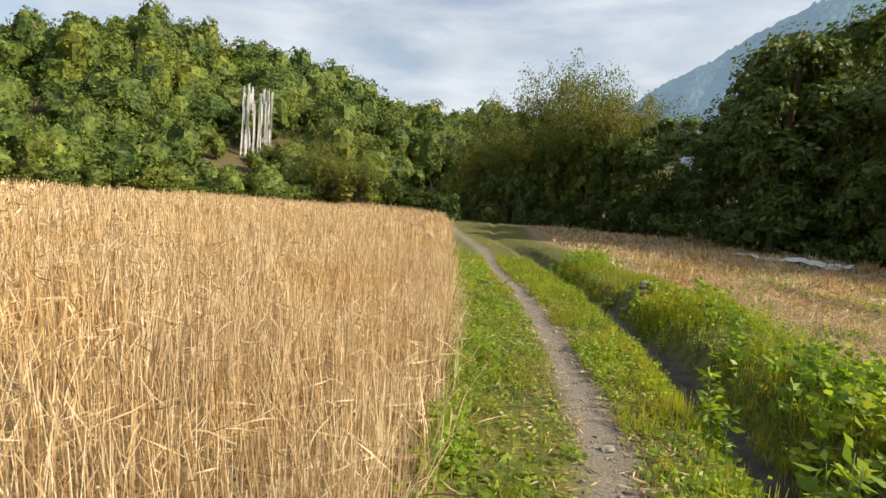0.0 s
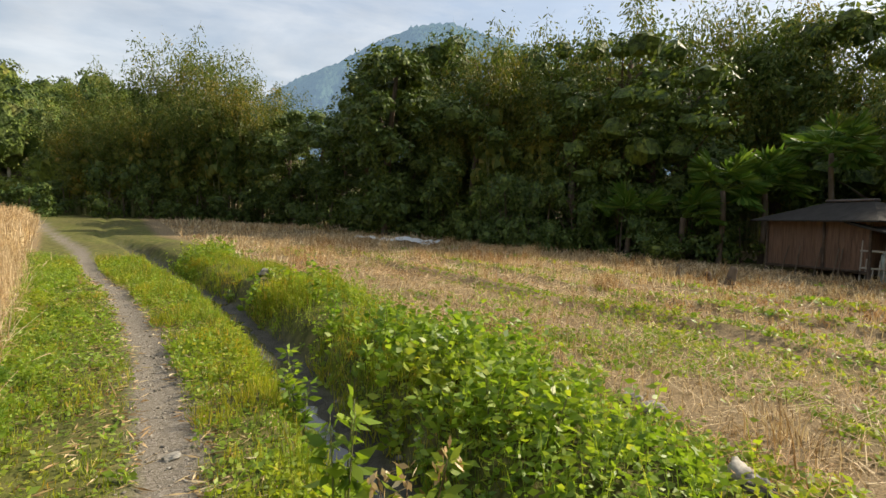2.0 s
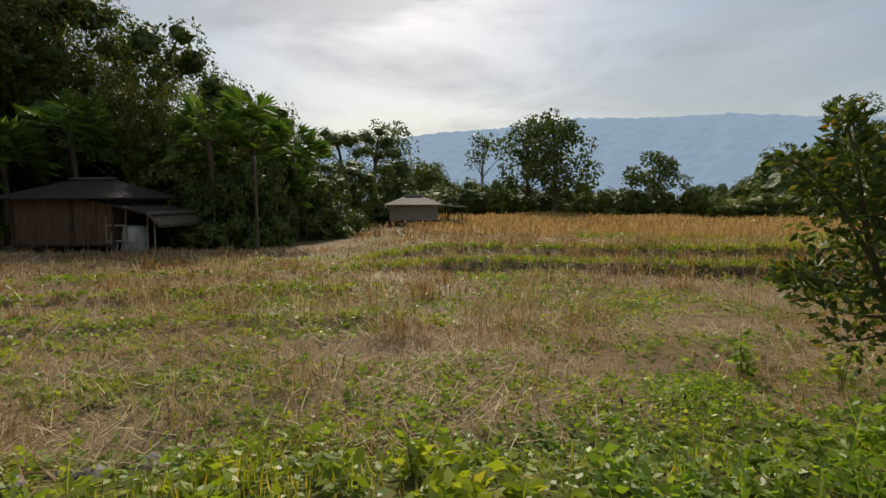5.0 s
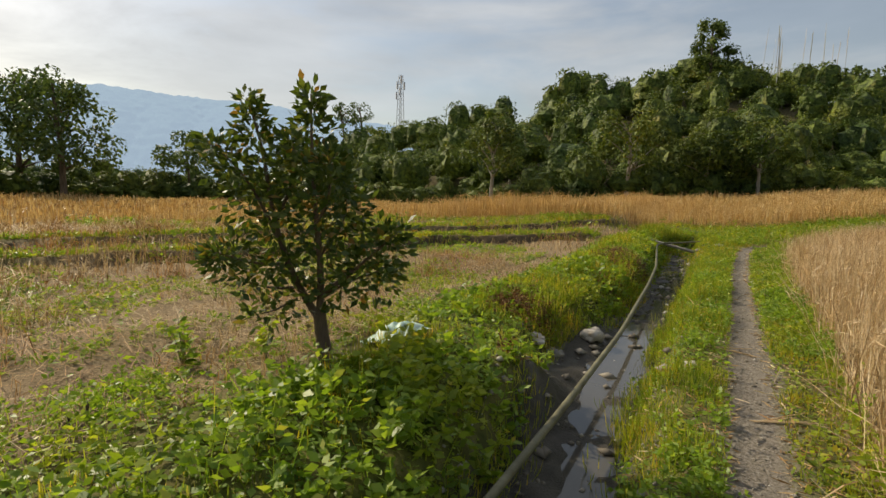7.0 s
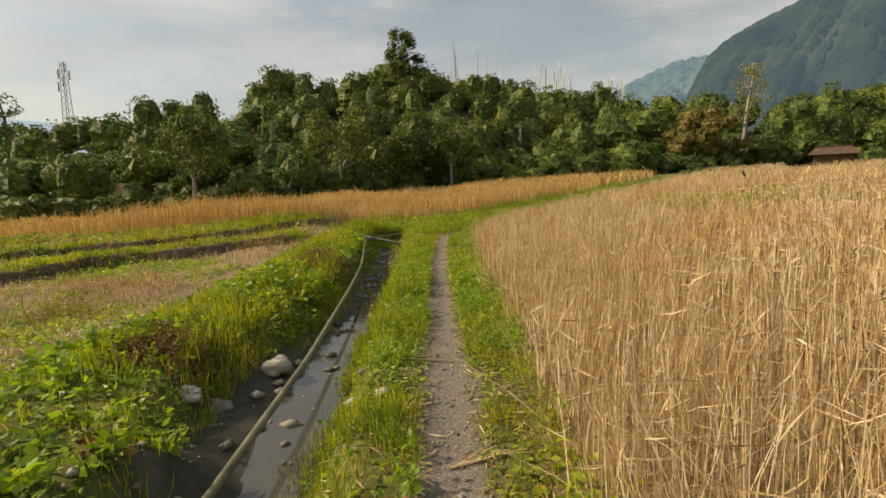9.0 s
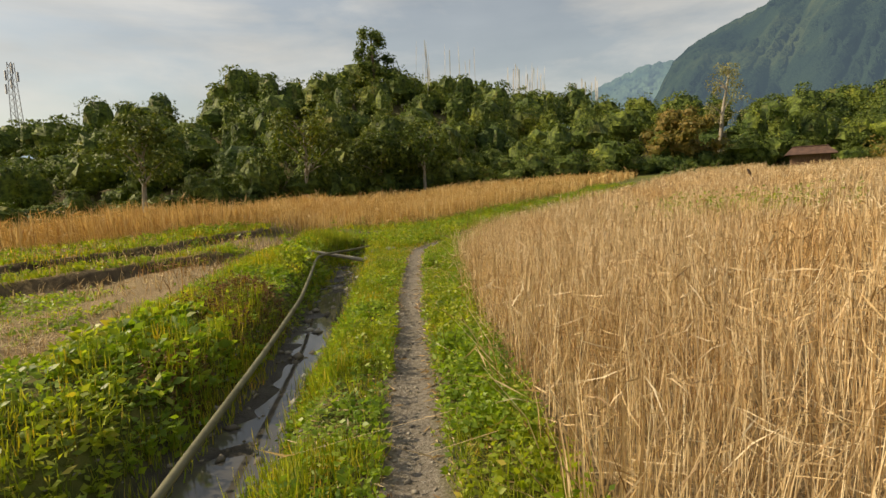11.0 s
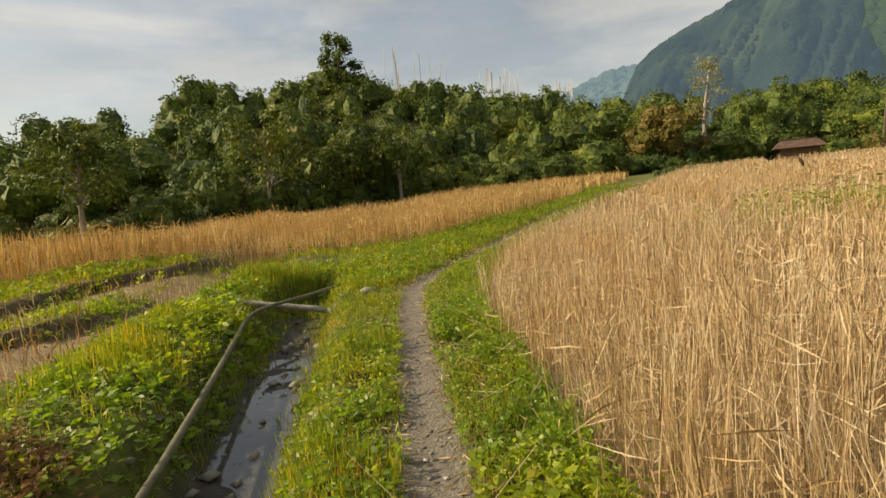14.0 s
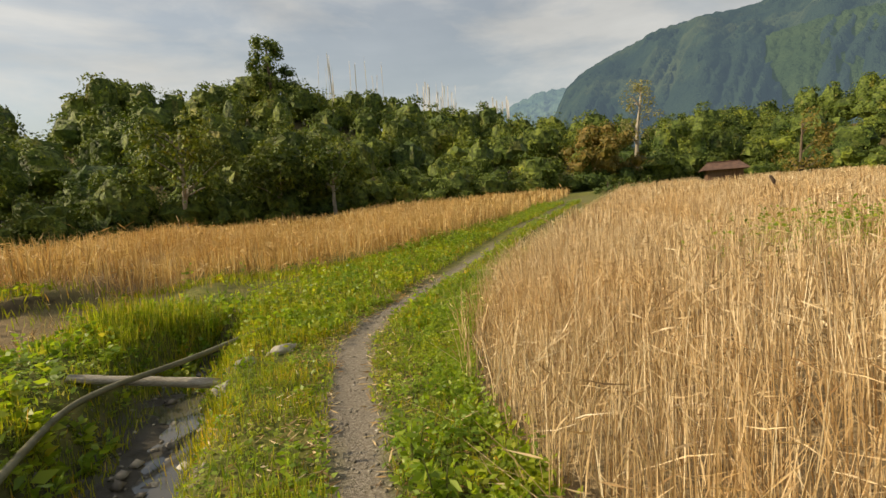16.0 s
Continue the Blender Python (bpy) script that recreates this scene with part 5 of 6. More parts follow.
# ---------------------------------------------------------------- the small tree on the bank
def small_tree():
    r = np.random.RandomState(23)
    ob = tagged(new("small_tree"), "young dark-leaved tree with forked brown trunk on the bank", "tree")
    ob.location = (3.22, -6.70, height(3.22, -6.70))
    ob.scale = (0.82, 0.82, 0.785)
    right = np.array([-0.86, -0.50, 0])      # sideways as one comes along the path
    ps = []

    def limb(name, pts, r0, r1, parent=ob):
        q = smooth_line([right * a + np.array([0.3 * d, -0.5 * d, 0]) + np.array([0, 0, z]) for a, d, z in pts], 12)
        part(name, mesh_of(name, *tube(q, np.linspace(r0, r1, len(q)), 8), BARK, True), parent)
        return q
    limb("trunk", ((0.02, 0, -0.12), (0.0, 0, 0.2), (-0.04, 0, 0.42), (-0.05, 0, 0.6)), 0.085, 0.065)
    forks = [limb("limb", pts, a, 0.008) for pts, a in (
        (((-0.05, 0, 0.50), (-0.30, 0.1, 0.82), (-0.45, 0.1, 1.25), (-0.60, 0.1, 1.8), (-0.62, 0.2, 2.35), (-0.80, 0.1, 2.88)), 0.045),
        (((-0.05, 0, 0.55), (0.0, -0.1, 0.95), (-0.05, -0.2, 1.5), (-0.1, -0.2, 2.1), (-0.12, -0.1, 2.92)), 0.042),
        (((-0.5, 0.1, 1.4), (-0.75, 0.2, 1.9), (-1.0, 0.2, 2.25), (-1.22, 0.1, 2.42)), 0.026),
        (((-0.02, -0.1, 0.8), (0.30, -0.2, 1.05), (0.55, -0.2, 1.3), (0.80, -0.1, 1.52)), 0.03),
        (((-0.02, 0.1, 0.75), (0.25, 0.3, 0.92), (0.5, 0.3, 1.0), (0.66, 0.3, 1.08)), 0.025),
        (((-0.42, 0.1, 1.1), (-0.7, -0.1, 1.12), (-0.95, -0.2, 1.2), (-1.1, -0.2, 1.25)), 0.022),
        (((-0.3, 0.1, 0.85), (-0.55, 0.3, 0.80), (-0.80, 0.3, 0.85), (-0.92, 0.3, 0.88)), 0.02),
        (((-0.3, 0.1, 0.72), (-0.5, -0.2, 0.62), (-0.62, -0.3, 0.6)), 0.016),
        (((-0.1, -0.2, 1.5), (0.1, -0.5, 1.8), (0.15, -0.6, 2.3)), 0.02),
        (((-0.5, 0.1, 1.6), (-0.4, 0.5, 2.0), (-0.4, 0.6, 2.5)), 0.02),
        (((-0.05, -0.1, 1.2), (0.2, 0.3, 1.6), (0.2, 0.4, 1.95)), 0.02))]
    for j, q in enumerate(forks):
        n = 620 if j < 2 else 110 if j in (6, 7) else 360
        u = r.beta(1.8, 1.0, n)
        p = np.stack([np.interp(u, np.linspace(0, 1, len(q)), q[:, k]) for k in range(3)], 1)
        spread = 0.26 * np.sin(np.pi * np.clip(u, 0.15, 0.92)) + 0.04
        off = unit(r.normal(size=(n, 3)) * np.array([1, 1, 0.8])) * (spread * r.uniform(0.4, 1.5, n))[:, None]
        d = unit(off) + r.normal(size=(n, 3)) * 0.35 + np.array([0, 0, 0.12])
        s = r.uniform(0.085, 0.14, n)
        part("foliage", mesh_of("foliage", leaf_verts(p + off, d, s, s * 0.48, r, 0.5, 0.05), quads(n), LEAF_TREE), ob)
    return ob


small_tree()


# ---------------------------------------------------------------- tall weeds by the ditch
DRY_STEM = surface("dry_stem", ((0.3, (0.13, 0.075, 0.04)), (0.7, (0.30, 0.19, 0.10))), 9.0, 0.8, 0.3, 40.0)


def tall_weed(x, y, tall, seed, stems=3, leaf=0.12, dry=False, drop=0.0):
    r = np.random.RandomState(seed)
    ob = tagged(new("tall_weed"), "tall leafy weed with a withered brown head by the ditch" if dry else "tall leafy green weed growing by the ditch", "weed")
    ob.location = (x, y, height(x, y) - 0.02)
    for k in range(stems):
        a, h, q = r.uniform(0, 6.28), tall * r.uniform(0.6, 1.0), r.uniform(0.03, 0.25)
        t = np.linspace(0, 1, 8)
        line = np.stack([np.cos(a) * q * h * t ** 1.5 + 0.03 * np.cos(a), np.sin(a) * q * h * t ** 1.5 + 0.03 * np.sin(a), h * t], 1)
        part("stem", mesh_of("stem", *tube(line, 0.007 * (1.2 - t), 6), DRY_STEM if dry else CULM, True), ob)
        n = int(34 * h / 0.6)
        u = r.uniform(0.12, 1.0, n) ** 0.8
        p = np.stack([np.interp(u, t, line[:, i]) for i in range(3)], 1)
        b = r.uniform(0, 6.28, n)
        d = np.stack([np.cos(b), np.sin(b), r.uniform(-0.5, 0.8, n)], 1)
        s = leaf * r.uniform(0.5, 1.15, n) * (1.2 - 0.5 * u)
        part("leaves", mesh_of("leaves", leaf_verts(p + unit(d) * 0.015, d, s, s * 0.42, r, 0.45, 0.08), quads(n), WEED), ob)
        if dry:
            m = 16
            pp = line[-1] + r.normal(size=(m, 3)) * 0.03
            tagged(part("dry_head", mesh_of("dry_head", leaf_verts(pp, r.normal(size=(m, 3)) + np.array([0, 0, -1.2]), 0.06, 0.025, r), quads(m), LITTER), ob, "withered brown seed head"), kind="stuff")
    return ob


for k, (x, y, h, st, lf, dry) in enumerate(((1.60, 0.06, 0.90, 3, 0.12, True), (1.38, 0.30, 0.80, 3, 0.13, False), (1.50, -0.25, 0.48, 5, 0.14, False), (1.86, 2.42, 0.46, 5, 0.11, False),
                                            (2.75, 0.95, 0.72, 5, 0.12, False), (2.78, 0.45, 0.62, 5, 0.13, False), (3.0, 2.0, 0.55, 4, 0.11, False), (3.1, 3.2, 0.6, 4, 0.11, False),
                                            (2.95, 4.6, 0.6, 4, 0.11, False), (3.2, 6.0, 0.6, 4, 0.12, False), (4.35, -6.15, 0.55, 4, 0.11, False), (3.75, -6.5, 0.42, 3, 0.10, False),
                                            (1.75, -7.6, 0.26, 4, 0.10, False), (1.66, -7.95, 0.22, 4, 0.10, False), (-0.42, -12.55, 0.30, 5, 0.10, False), (-0.50, -18.2, 0.34, 5, 0.10, False),
                                            (-0.55, -17.8, 0.3, 4, 0.10, False), (3.9, -2.3, 0.16, 3, 0.16, False), (3.2, -2.9, 0.3, 4, 0.12, False))):
    tall_weed(x, y, h - height(x, y) if k < 6 else h, 200 + k, st, lf * 1.15, dry)


# ---------------------------------------------------------------- huts
PLANK_WALL = surface("brown_board_wall", ((0.3, (0.095, 0.055, 0.036)), (0.6, (0.19, 0.115, 0.075)), (0.8, (0.28, 0.18, 0.12))), 3.0, 0.85, 0.4, 14.0, (7, 7, 0.5))
ROOF_DARK = surface("dark_roof", ((0.3, (0.022, 0.02, 0.018)), (0.7, (0.06, 0.054, 0.048))), 3.0, 0.9, 0.4, 10.0, (4, 0.6, 1))
ROOF_PALE = surface("pale_roof", ((0.3, (0.09, 0.07, 0.062)), (0.7, (0.19, 0.16, 0.145))), 2.0, 0.8, 0.3, 8.0)
ROOF_RUST = surface("rusty_roof", ((0.3, (0.07, 0.042, 0.034)), (0.7, (0.15, 0.09, 0.066))), 2.0, 0.7, 0.3, 8.0)
THATCH = surface("grey_thatch", ((0.3, (0.07, 0.058, 0.04)), (0.7, (0.17, 0.145, 0.10))), 8.0, 0.95, 0.7, 40.0, (1, 1, 0.3))
TANK = surface("white_tank", ((0.3, (0.42, 0.47, 0.41)), (0.7, (0.60, 0.64, 0.57))), 2.0, 0.5, 0.1, 6.0)


def box_bm(x0, x1, y0, y1, z0, z1, bevel=0.01):
    bm = bmesh.new()
    bmesh.ops.create_cube(bm, size=1)
    for v in bm.verts:
        v.co = Vector(((x0 + x1) / 2 + v.co.x * (x1 - x0), (y0 + y1) / 2 + v.co.y * (y1 - y0), (z0 + z1) / 2 + v.co.z * (z1 - z0)))
    if bevel:
        bmesh.ops.bevel(bm, geom=bm.edges[:], offset=bevel, segments=1, affect='EDGES')
    return bm


def bm_part(name, bm, mat, parent, label=""):
    me = bpy.data.meshes.new(name)
    bm.to_mesh(me)
    bm.free()
    me.materials.append(mat)
    return part(name, me, parent, label)


def slab(corners, thick):
    """A thick sheet through four corners."""
    bm = bmesh.new()
    top = [bm.verts.new(c) for c in corners]
    low = [bm.verts.new((c[0], c[1], c[2] - thick)) for c in corners]
    bm.faces.new(top)
    bm.faces.new(low[::-1])
    for k in range(len(corners)):
        j = (k + 1) % len(corners)
        bm.faces.new((top[k], low[k], low[j], top[j]))
    return bm


def post(name, a, b, r, mat, parent):
    return part(name, mesh_of(name, *tube(np.linspace(a, b, 4), np.array([1, 0.97, 0.95, 0.9]) * r, 7), mat, True), parent)


def hip_roof(parent, x0, x1, y0, y1, z0, rise, ridge, mat, cap):
    ym = (y0 + y1) / 2
    a, b = (x0 + ridge, ym, z0 + rise), (x1 - ridge, ym, z0 + rise)
    c = [(x0, y0, z0), (x1, y0, z0), (x1, y1, z0), (x0, y1, z0)]
    for corners in ((c[0], c[1], b, a), (c[2], c[3], a, b), (c[1], c[2], b), (c[3], c[0], a)):
        bm_part("roof_slope", slab(corners, 0.05), mat, parent)
    bm_part("ridge_cap", box_bm(a[0] - 0.1, b[0] + 0.1, ym - 0.18, ym + 0.18, z0 + rise - 0.02, z0 + rise + 0.07, 0.03), cap, parent)


def hut_by_wood():
    hut = tagged(new("hut"), "brown board hut on short stilts with a dark hipped roof", "hut")
    hut.matrix_basis = pose(22.15, 8.3, height(21.6, 6.2) + 0.02, 0, 0, -105.6)
    L, D = 3.72, 3.4
    for x in (0.12, 1.5, 2.95, L - 0.12):
        for y in (0.12, D - 0.12):
            post("stilt", (x, y, -0.25), (x, y, 0.3), 0.07, DARK_WOOD, hut)
    bm_part("floor_frame", box_bm(-0.06, L + 0.06, -0.06, D + 0.06, 0.24, 0.34), DARK_WOOD, hut)
    n = 18
    for k in range(n):
        x0, x1 = L * k / n + 0.004, L * (k + 1) / n - 0.004
        bm_part("board", box_bm(x0, x1, -0.012 + 0.006 * (k % 2), 0.03, 0.34 - 0.03 * (k % 3 == 1), 1.98, 0.004), PLANK_WALL, hut)
    bm_part("wall", box_bm(0, 0.05, 0.035, D, 0.34, 1.98), PLANK_WALL, hut)
    bm_part("wall", box_bm(L - 0.05, L, 0.035, D, 0.34, 1.98), PLANK_WALL, hut)
    bm_part("wall", box_bm(0.055, L - 0.055, D - 0.05, D, 0.34, 1.98), PLANK_WALL, hut)
    for x in (0.0, 2.2, L):
        post("corner_post", (x, -0.05, 0.0), (x, -0.05, 2.0), 0.05, DARK_WOOD, hut)
    bm_part("rail", box_bm(1.0, L - 0.25, -0.22, -0.10, 0.30, 0.36), DARK_WOOD, hut)
    for x, q in ((0.85, 0.1), (1.42, -0.04), (2.1, 0.06), (2.75, 0.02), (2.92, -0.03)):
        post("leaning_stick", (x, -0.32, 0.0), (x + q, -0.08, 1.05), 0.022, BARK, hut)
    hip_roof(hut, -0.45, L + 0.45, -0.45, D + 0.45, 2.0, 0.72, 1.55, ROOF_DARK, ROOF_PALE)
    # lean-to beside it
    shed = tagged(new("lean_to"), "open lean-to shed of poles under ragged thatch beside the hut", "shed")
    shed.matrix_basis = hut.matrix_basis @ pose(-0.55, 0, 0) @ Matrix.Diagonal((0.8, 1, 1, 1))
    for x, y, h in ((4.95, 0.0, 1.35), (5.85, 0.0, 1.7), (7.15, 0.0, 1.25), (5.0, 2.6, 1.8), (7.2, 2.6, 1.3), (6.6, 0.3, 1.4)):
        post("pole", (x, y, -0.1), (x + 0.06, y, h), 0.035, OLD_WOOD, shed)
    bm_part("roof", slab(((4.5, -0.35, 1.98), (7.4, -0.35, 1.40), (7.4, 3.0, 1.40), (4.5, 3.0, 1.98)), 0.07), ROOF_DARK, shed)
    bm_part("thatch_eave", slab(((7.15, -0.45, 1.52), (7.75, -0.45, 1.05), (7.75, 3.0, 1.05), (7.15, 3.0, 1.52)), 0.10), THATCH, shed)
    bm_part("cross_rail", box_bm(4.95, 5.95, -0.04, 0.03, 0.98, 1.04), OLD_WOOD, shed)
    bm_part("cross_rail", box_bm(4.95, 5.95, -0.04, 0.03, 0.42, 0.48), OLD_WOOD, shed)
    for x in (5.15, 5.4, 5.65, 6.05, 6.3):
        post("picket", (x, 0.0, -0.05), (x + 0.05, 0.0, 0.62 + 0.2 * math.sin(x * 9)), 0.03, OLD_WOOD, shed)
    bm_part("back_wall", box_bm(4.55, 7.1, 2.7, 2.76, 0.0, 1.5), PLANK_WALL, shed)
    tank = tagged(new("water_tank", mesh_of("water_tank", *tube(np.array([(0, 0, 0), (0, 0, 0.04), (0, 0, 0.9), (0, 0, 0.98), (0, 0, 1.0)]), (0.36, 0.4, 0.4, 0.34, 0.2), 20), TANK, True)),
                  "pale greenish water tank beside the hut", "tank")
    tank.matrix_basis = hut.matrix_basis @ pose(4.2, 0.45, 0.0)


hut_by_wood()


def stilt_hut():
    hut = tagged(new("hut"), "small stilt hut with a pale hipped metal roof", "hut")
    hut.matrix_basis = pose(36.4, -7.2, height(36, -8.5) - 0.25, 0, 0, -100)
    L, D = 3.4, 3.0
    for x in (0.1, L / 2, L - 0.1):
        for y in (0.1, D - 0.1):
            post("stilt", (x, y, -0.2), (x, y, 0.6), 0.07, DARK_WOOD, hut)
    bm_part("floor_frame", box_bm(-0.05, L + 0.05, -0.05, D + 0.05, 0.55, 0.65), DARK_WOOD, hut)
    for x0, x1, y0, y1 in ((0, L, 0, 0.05), (0, L, D - 0.05, D), (0, 0.05, 0.055, D - 0.055), (L - 0.05, L, 0.055, D - 0.055)):
        bm_part("wall", box_bm(x0, x1, y0, y1, 0.65, 1.75), OLD_WOOD if y0 == 0 and x1 == L else PLANK_WALL, hut)
    hip_roof(hut, -0.4, L + 0.4, -0.4, D + 0.4, 1.75, 0.62, 1.5, ROOF_PALE, SHEET_GREY)
    for x in (L + 0.7, L + 1.7):
        for y in (0.1, D - 0.4):
            post("porch_post", (x, y, -0.2), (x, y, 1.62), 0.05, DARK_WOOD, hut)
    bm_part("porch_roof", slab(((L + 0.2, -0.4, 1.72), (L + 2.1, -0.4, 1.58), (L + 2.1, D, 1.58), (L + 0.2, D, 1.72)), 0.05), ROOF_PALE, hut)
    bm_part("porch_floor", box_bm(L + 0.06, L + 1.75, 0, D - 0.3, 0.56, 0.64), OLD_WOOD, hut)


stilt_hut()


def field_house(x, y, turn, L, D, wall_h, label, roof, wall):
    house = tagged(new("farm_hut"), label, "hut")
    house.matrix_basis = pose(x, y, height(x, y), 0, 0, turn)
    for x0, x1, y0, y1 in ((-L / 2, L / 2, -D / 2, -D / 2 + 0.08), (-L / 2, L / 2, D / 2 - 0.08, D / 2), (-L / 2, -L / 2 + 0.08, -D / 2 + 0.085, D / 2 - 0.085), (L / 2 - 0.08, L / 2, -D / 2 + 0.085, D / 2 - 0.085)):
        bm_part("wall", box_bm(x0, x1, y0, y1, -0.3, wall_h), wall, house)
    for k in range(5):
        post("post", (-L / 2 + L * k / 4, -D / 2 - 0.5, -0.2), (-L / 2 + L * k / 4, -D / 2 - 0.5, wall_h - 0.25), 0.06, OLD_WOOD, house)
    hip_roof(house, -L / 2 - 0.7, L / 2 + 0.7, -D / 2 - 0.8, D / 2 + 0.6, wall_h, wall_h * 0.75, L * 0.22, roof, roof)
    return house


hx, hy = bearing(222.3, 76, (0, -14))
field_house(hx, hy, -35, 4.0, 2.8, 1.35, "low farm hut with a rusty hipped roof beyond the straw", ROOF_RUST, PLANK_WALL)
hx, hy = -13.2, 45.5
field_house(hx, hy, 10, 2.2, 1.8, 1.9, "small shed with a pale metal roof under the hill", ROOF_PALE, OLD_WOOD)


# ---------------------------------------------------------------- flag poles and tower
FLAG = leafy("white_cloth", ((0.0, (0.46, 0.45, 0.50)), (1.0, (0.66, 0.65, 0.69))), 0.4, 0.8, 0.2)
POLE = surface("pale_pole", ((0.3, (0.45, 0.44, 0.42)), (0.7, (0.65, 0.64, 0.62))), 2.0, 0.8, 0.2, 10.0)


def flag_pole(x, y, z, tall, seed, width=0.35, low=0.15):
    r = np.random.RandomState(seed)
    ob = tagged(new("flag_pole"), "tall prayer flag pole with a long narrow white cloth", "flag pole", "white prayer flags")
    ob.location = (x, y, z)
    lean = r.normal(0, 0.03, 2)
    part("pole", mesh_of("pole", *tube(np.array([(0, 0, -0.5), (lean[0] * tall * 0.5, lean[1] * tall * 0.5, tall * 0.5), (lean[0] * tall, lean[1] * tall, tall)]), (0.055, 0.04, 0.02), 6), POLE, True), ob)
    t = np.linspace(low, 0.97, 14)
    a = r.uniform(0, 6.28)
    u = np.array([0.0, 0.5, 1.0])
    T, U = np.meshgrid(t, u, indexing="ij")
    sway = a + 0.5 * np.sin(T * 7 + seed) * U
    V = np.stack([lean[0] * tall * T + np.cos(sway) * width * U, lean[1] * tall * T + np.sin(sway) * width * U, T * tall], -1).reshape(-1, 3)
    i = np.arange(T.size).reshape(T.shape)
    f = np.stack([i[:-1, :-1], i[:-1, 1:], i[1:, 1:], i[1:, :-1]], -1).reshape(-1, 4)
    part("flag", mesh_of("flag", V, f, FLAG, True), ob, "long white cloth strip")
    return ob


fr = np.random.RandomState(77)
for k in range(38):       # on the hillside ahead at the start
    x, y = bearing(fr.uniform(-27.0, -24.0), fr.uniform(61, 67), (0, -2))
    flag_pole(x, y, height(x, y) + 0.6, fr.uniform(5.0, 6.8), k, 0.2, 0.05)
for k in range(22):       # in the saddle of the low hill
    x, y = bearing(fr.uniform(191.3, 195.0), fr.uniform(112, 120), (0, -5))
    flag_pole(x, y, height(x, y) + 0.5, fr.uniform(8, 13.0), 40 + k, 0.22)
for k in range(9):
    x, y = bearing(fr.uniform(197.5, 200.5), fr.uniform(115, 122), (0, -5))
    flag_pole(x, y, height(x, y) + 2.0, fr.uniform(7, 9), 70 + k, 0.3)
for k in range(14):       # along the crest
    x, y = bearing(fr.uniform(181.5, 188.5), fr.uniform(104, 110), (0, -5))
    flag_pole(x, y, height(x, y) + 0.5, fr.uniform(8.5, 12.0), 90 + k, 0.12)


def lattice_tower(az, r, base, tall, wide):
    x, y = bearing(az, r, (0.2, -3.4))
    ob = tagged(new("lattice_tower"), "slender grey steel lattice mast on the ridge", "mast")
    ob.location = (x, y, base)
    leg = lambda k, t: np.array([(wide / 2) * (1 - 0.55 * t) * (-1, 1, 1, -1)[k], (wide / 2) * (1 - 0.55 * t) * (-1, -1, 1, 1)[k], tall * t])
    for k in range(4):
        part("leg", mesh_of("leg", *tube(np.array([leg(k, t) for t in (0, 0.5, 1)]), (0.12, 0.11, 0.10), 4), STEEL, False), ob)
    for j in range(14):
        for k in range(4):
            part("brace", mesh_of("brace", *tube(np.array([leg(k, j / 14), leg((k + 1) % 4, (j + 1) / 14)]), (0.06, 0.06), 4), STEEL, False), ob)
    for j, k in ((12, 0), (12, 2), (11, 1), (13, 3), (10, 2)):
        c = leg(k, j / 14) * np.array([1.5, 1.5, 1])
        part("antenna", mesh_of("antenna", *tube(np.array([c + (0, 0, -1.3), c + (0, 0, 1.3)]), (0.25, 0.25), 6), STEEL, False), ob)


STEEL = surface("grey_steel", ((0.3, (0.20, 0.20, 0.20)), (0.7, (0.36, 0.36, 0.36))), 2.0, 0.6, 0.1, 5.0)
lattice_tower(146.2, 190, 16, 25.5, 2.4)


# ---------------------------------------------------------------- single trees
def lone(name, az, r, top_deg, label, leaf, bark=BARK, base=(0.3, -4.5), wide=0.25, clumps=30, per=120, size=0.4, bare=0.3, seed=1, trunk=0.02, limbs=9, category="tree", **k):
    x, y = bearing(az, r, base)
    tall = 1.5 + r * math.tan(radians(top_deg)) - height(x, y)
    ob = tree_thing(name, *broadleaf(np.random.RandomState(seed), tall, wide * tall, clumps, per, size, bare, trunk, limbs=limbs, **k), bark, leaf, label, category)
    ob.location = (x, y, height(x, y) - 0.1)
    return ob


lone("tall_tree", 177.6, 100, 17.2, "tall dark tree towering above the low hill", LEAF_HILL, wide=0.26, clumps=30, per=90, size=0.5, bare=0.22, seed=5, core=0.6)
lone("big_tree", 116, 58, 10.6, "broad dark tree with layered feathery branches", LEAF_DARK, base=(0.5, -2.2), wide=0.33, clumps=42, per=80, size=0.5, bare=0.25, seed=6, top=0.55)
lone("big_tree", 113, 60, 9.8, "broad dark tree with layered feathery branches", LEAF_DARK, base=(0.5, -2.2), wide=0.30, clumps=36, per=80, size=0.5, bare=0.25, seed=7, top=0.6)
lone("umbrella_tree", 126, 66, 5.0, "dark flat-topped tree above the tree line", LEAF_DARK, base=(0.5, -2.2), wide=0.42, clumps=26, per=70, size=0.5, bare=0.5, seed=8, top=0.5)
lone("slim_tree", 108, 66, 7.4, "slim bare-stemmed tree with a small airy crown", LEAF_DARK, BARK_PALE, base=(0.5, -2.2), wide=0.30, clumps=12, per=40, size=0.5, bare=0.6, seed=9, top=0.5)
lone("slim_tree", 98, 62, 8.9, "slim airy tree standing above the bamboo", LEAF_DARK, BARK_PALE, base=(0.5, -2.2), wide=0.34, clumps=26, per=40, size=0.5, bare=0.4, seed=19)
lone("twin_tree", 140.4, 120, 9.6, "small round-crowned tree on the ridge", LEAF_DARK, base=(0.2, -3.4), wide=0.17, clumps=14, per=50, size=0.6, bare=0.45, seed=10)
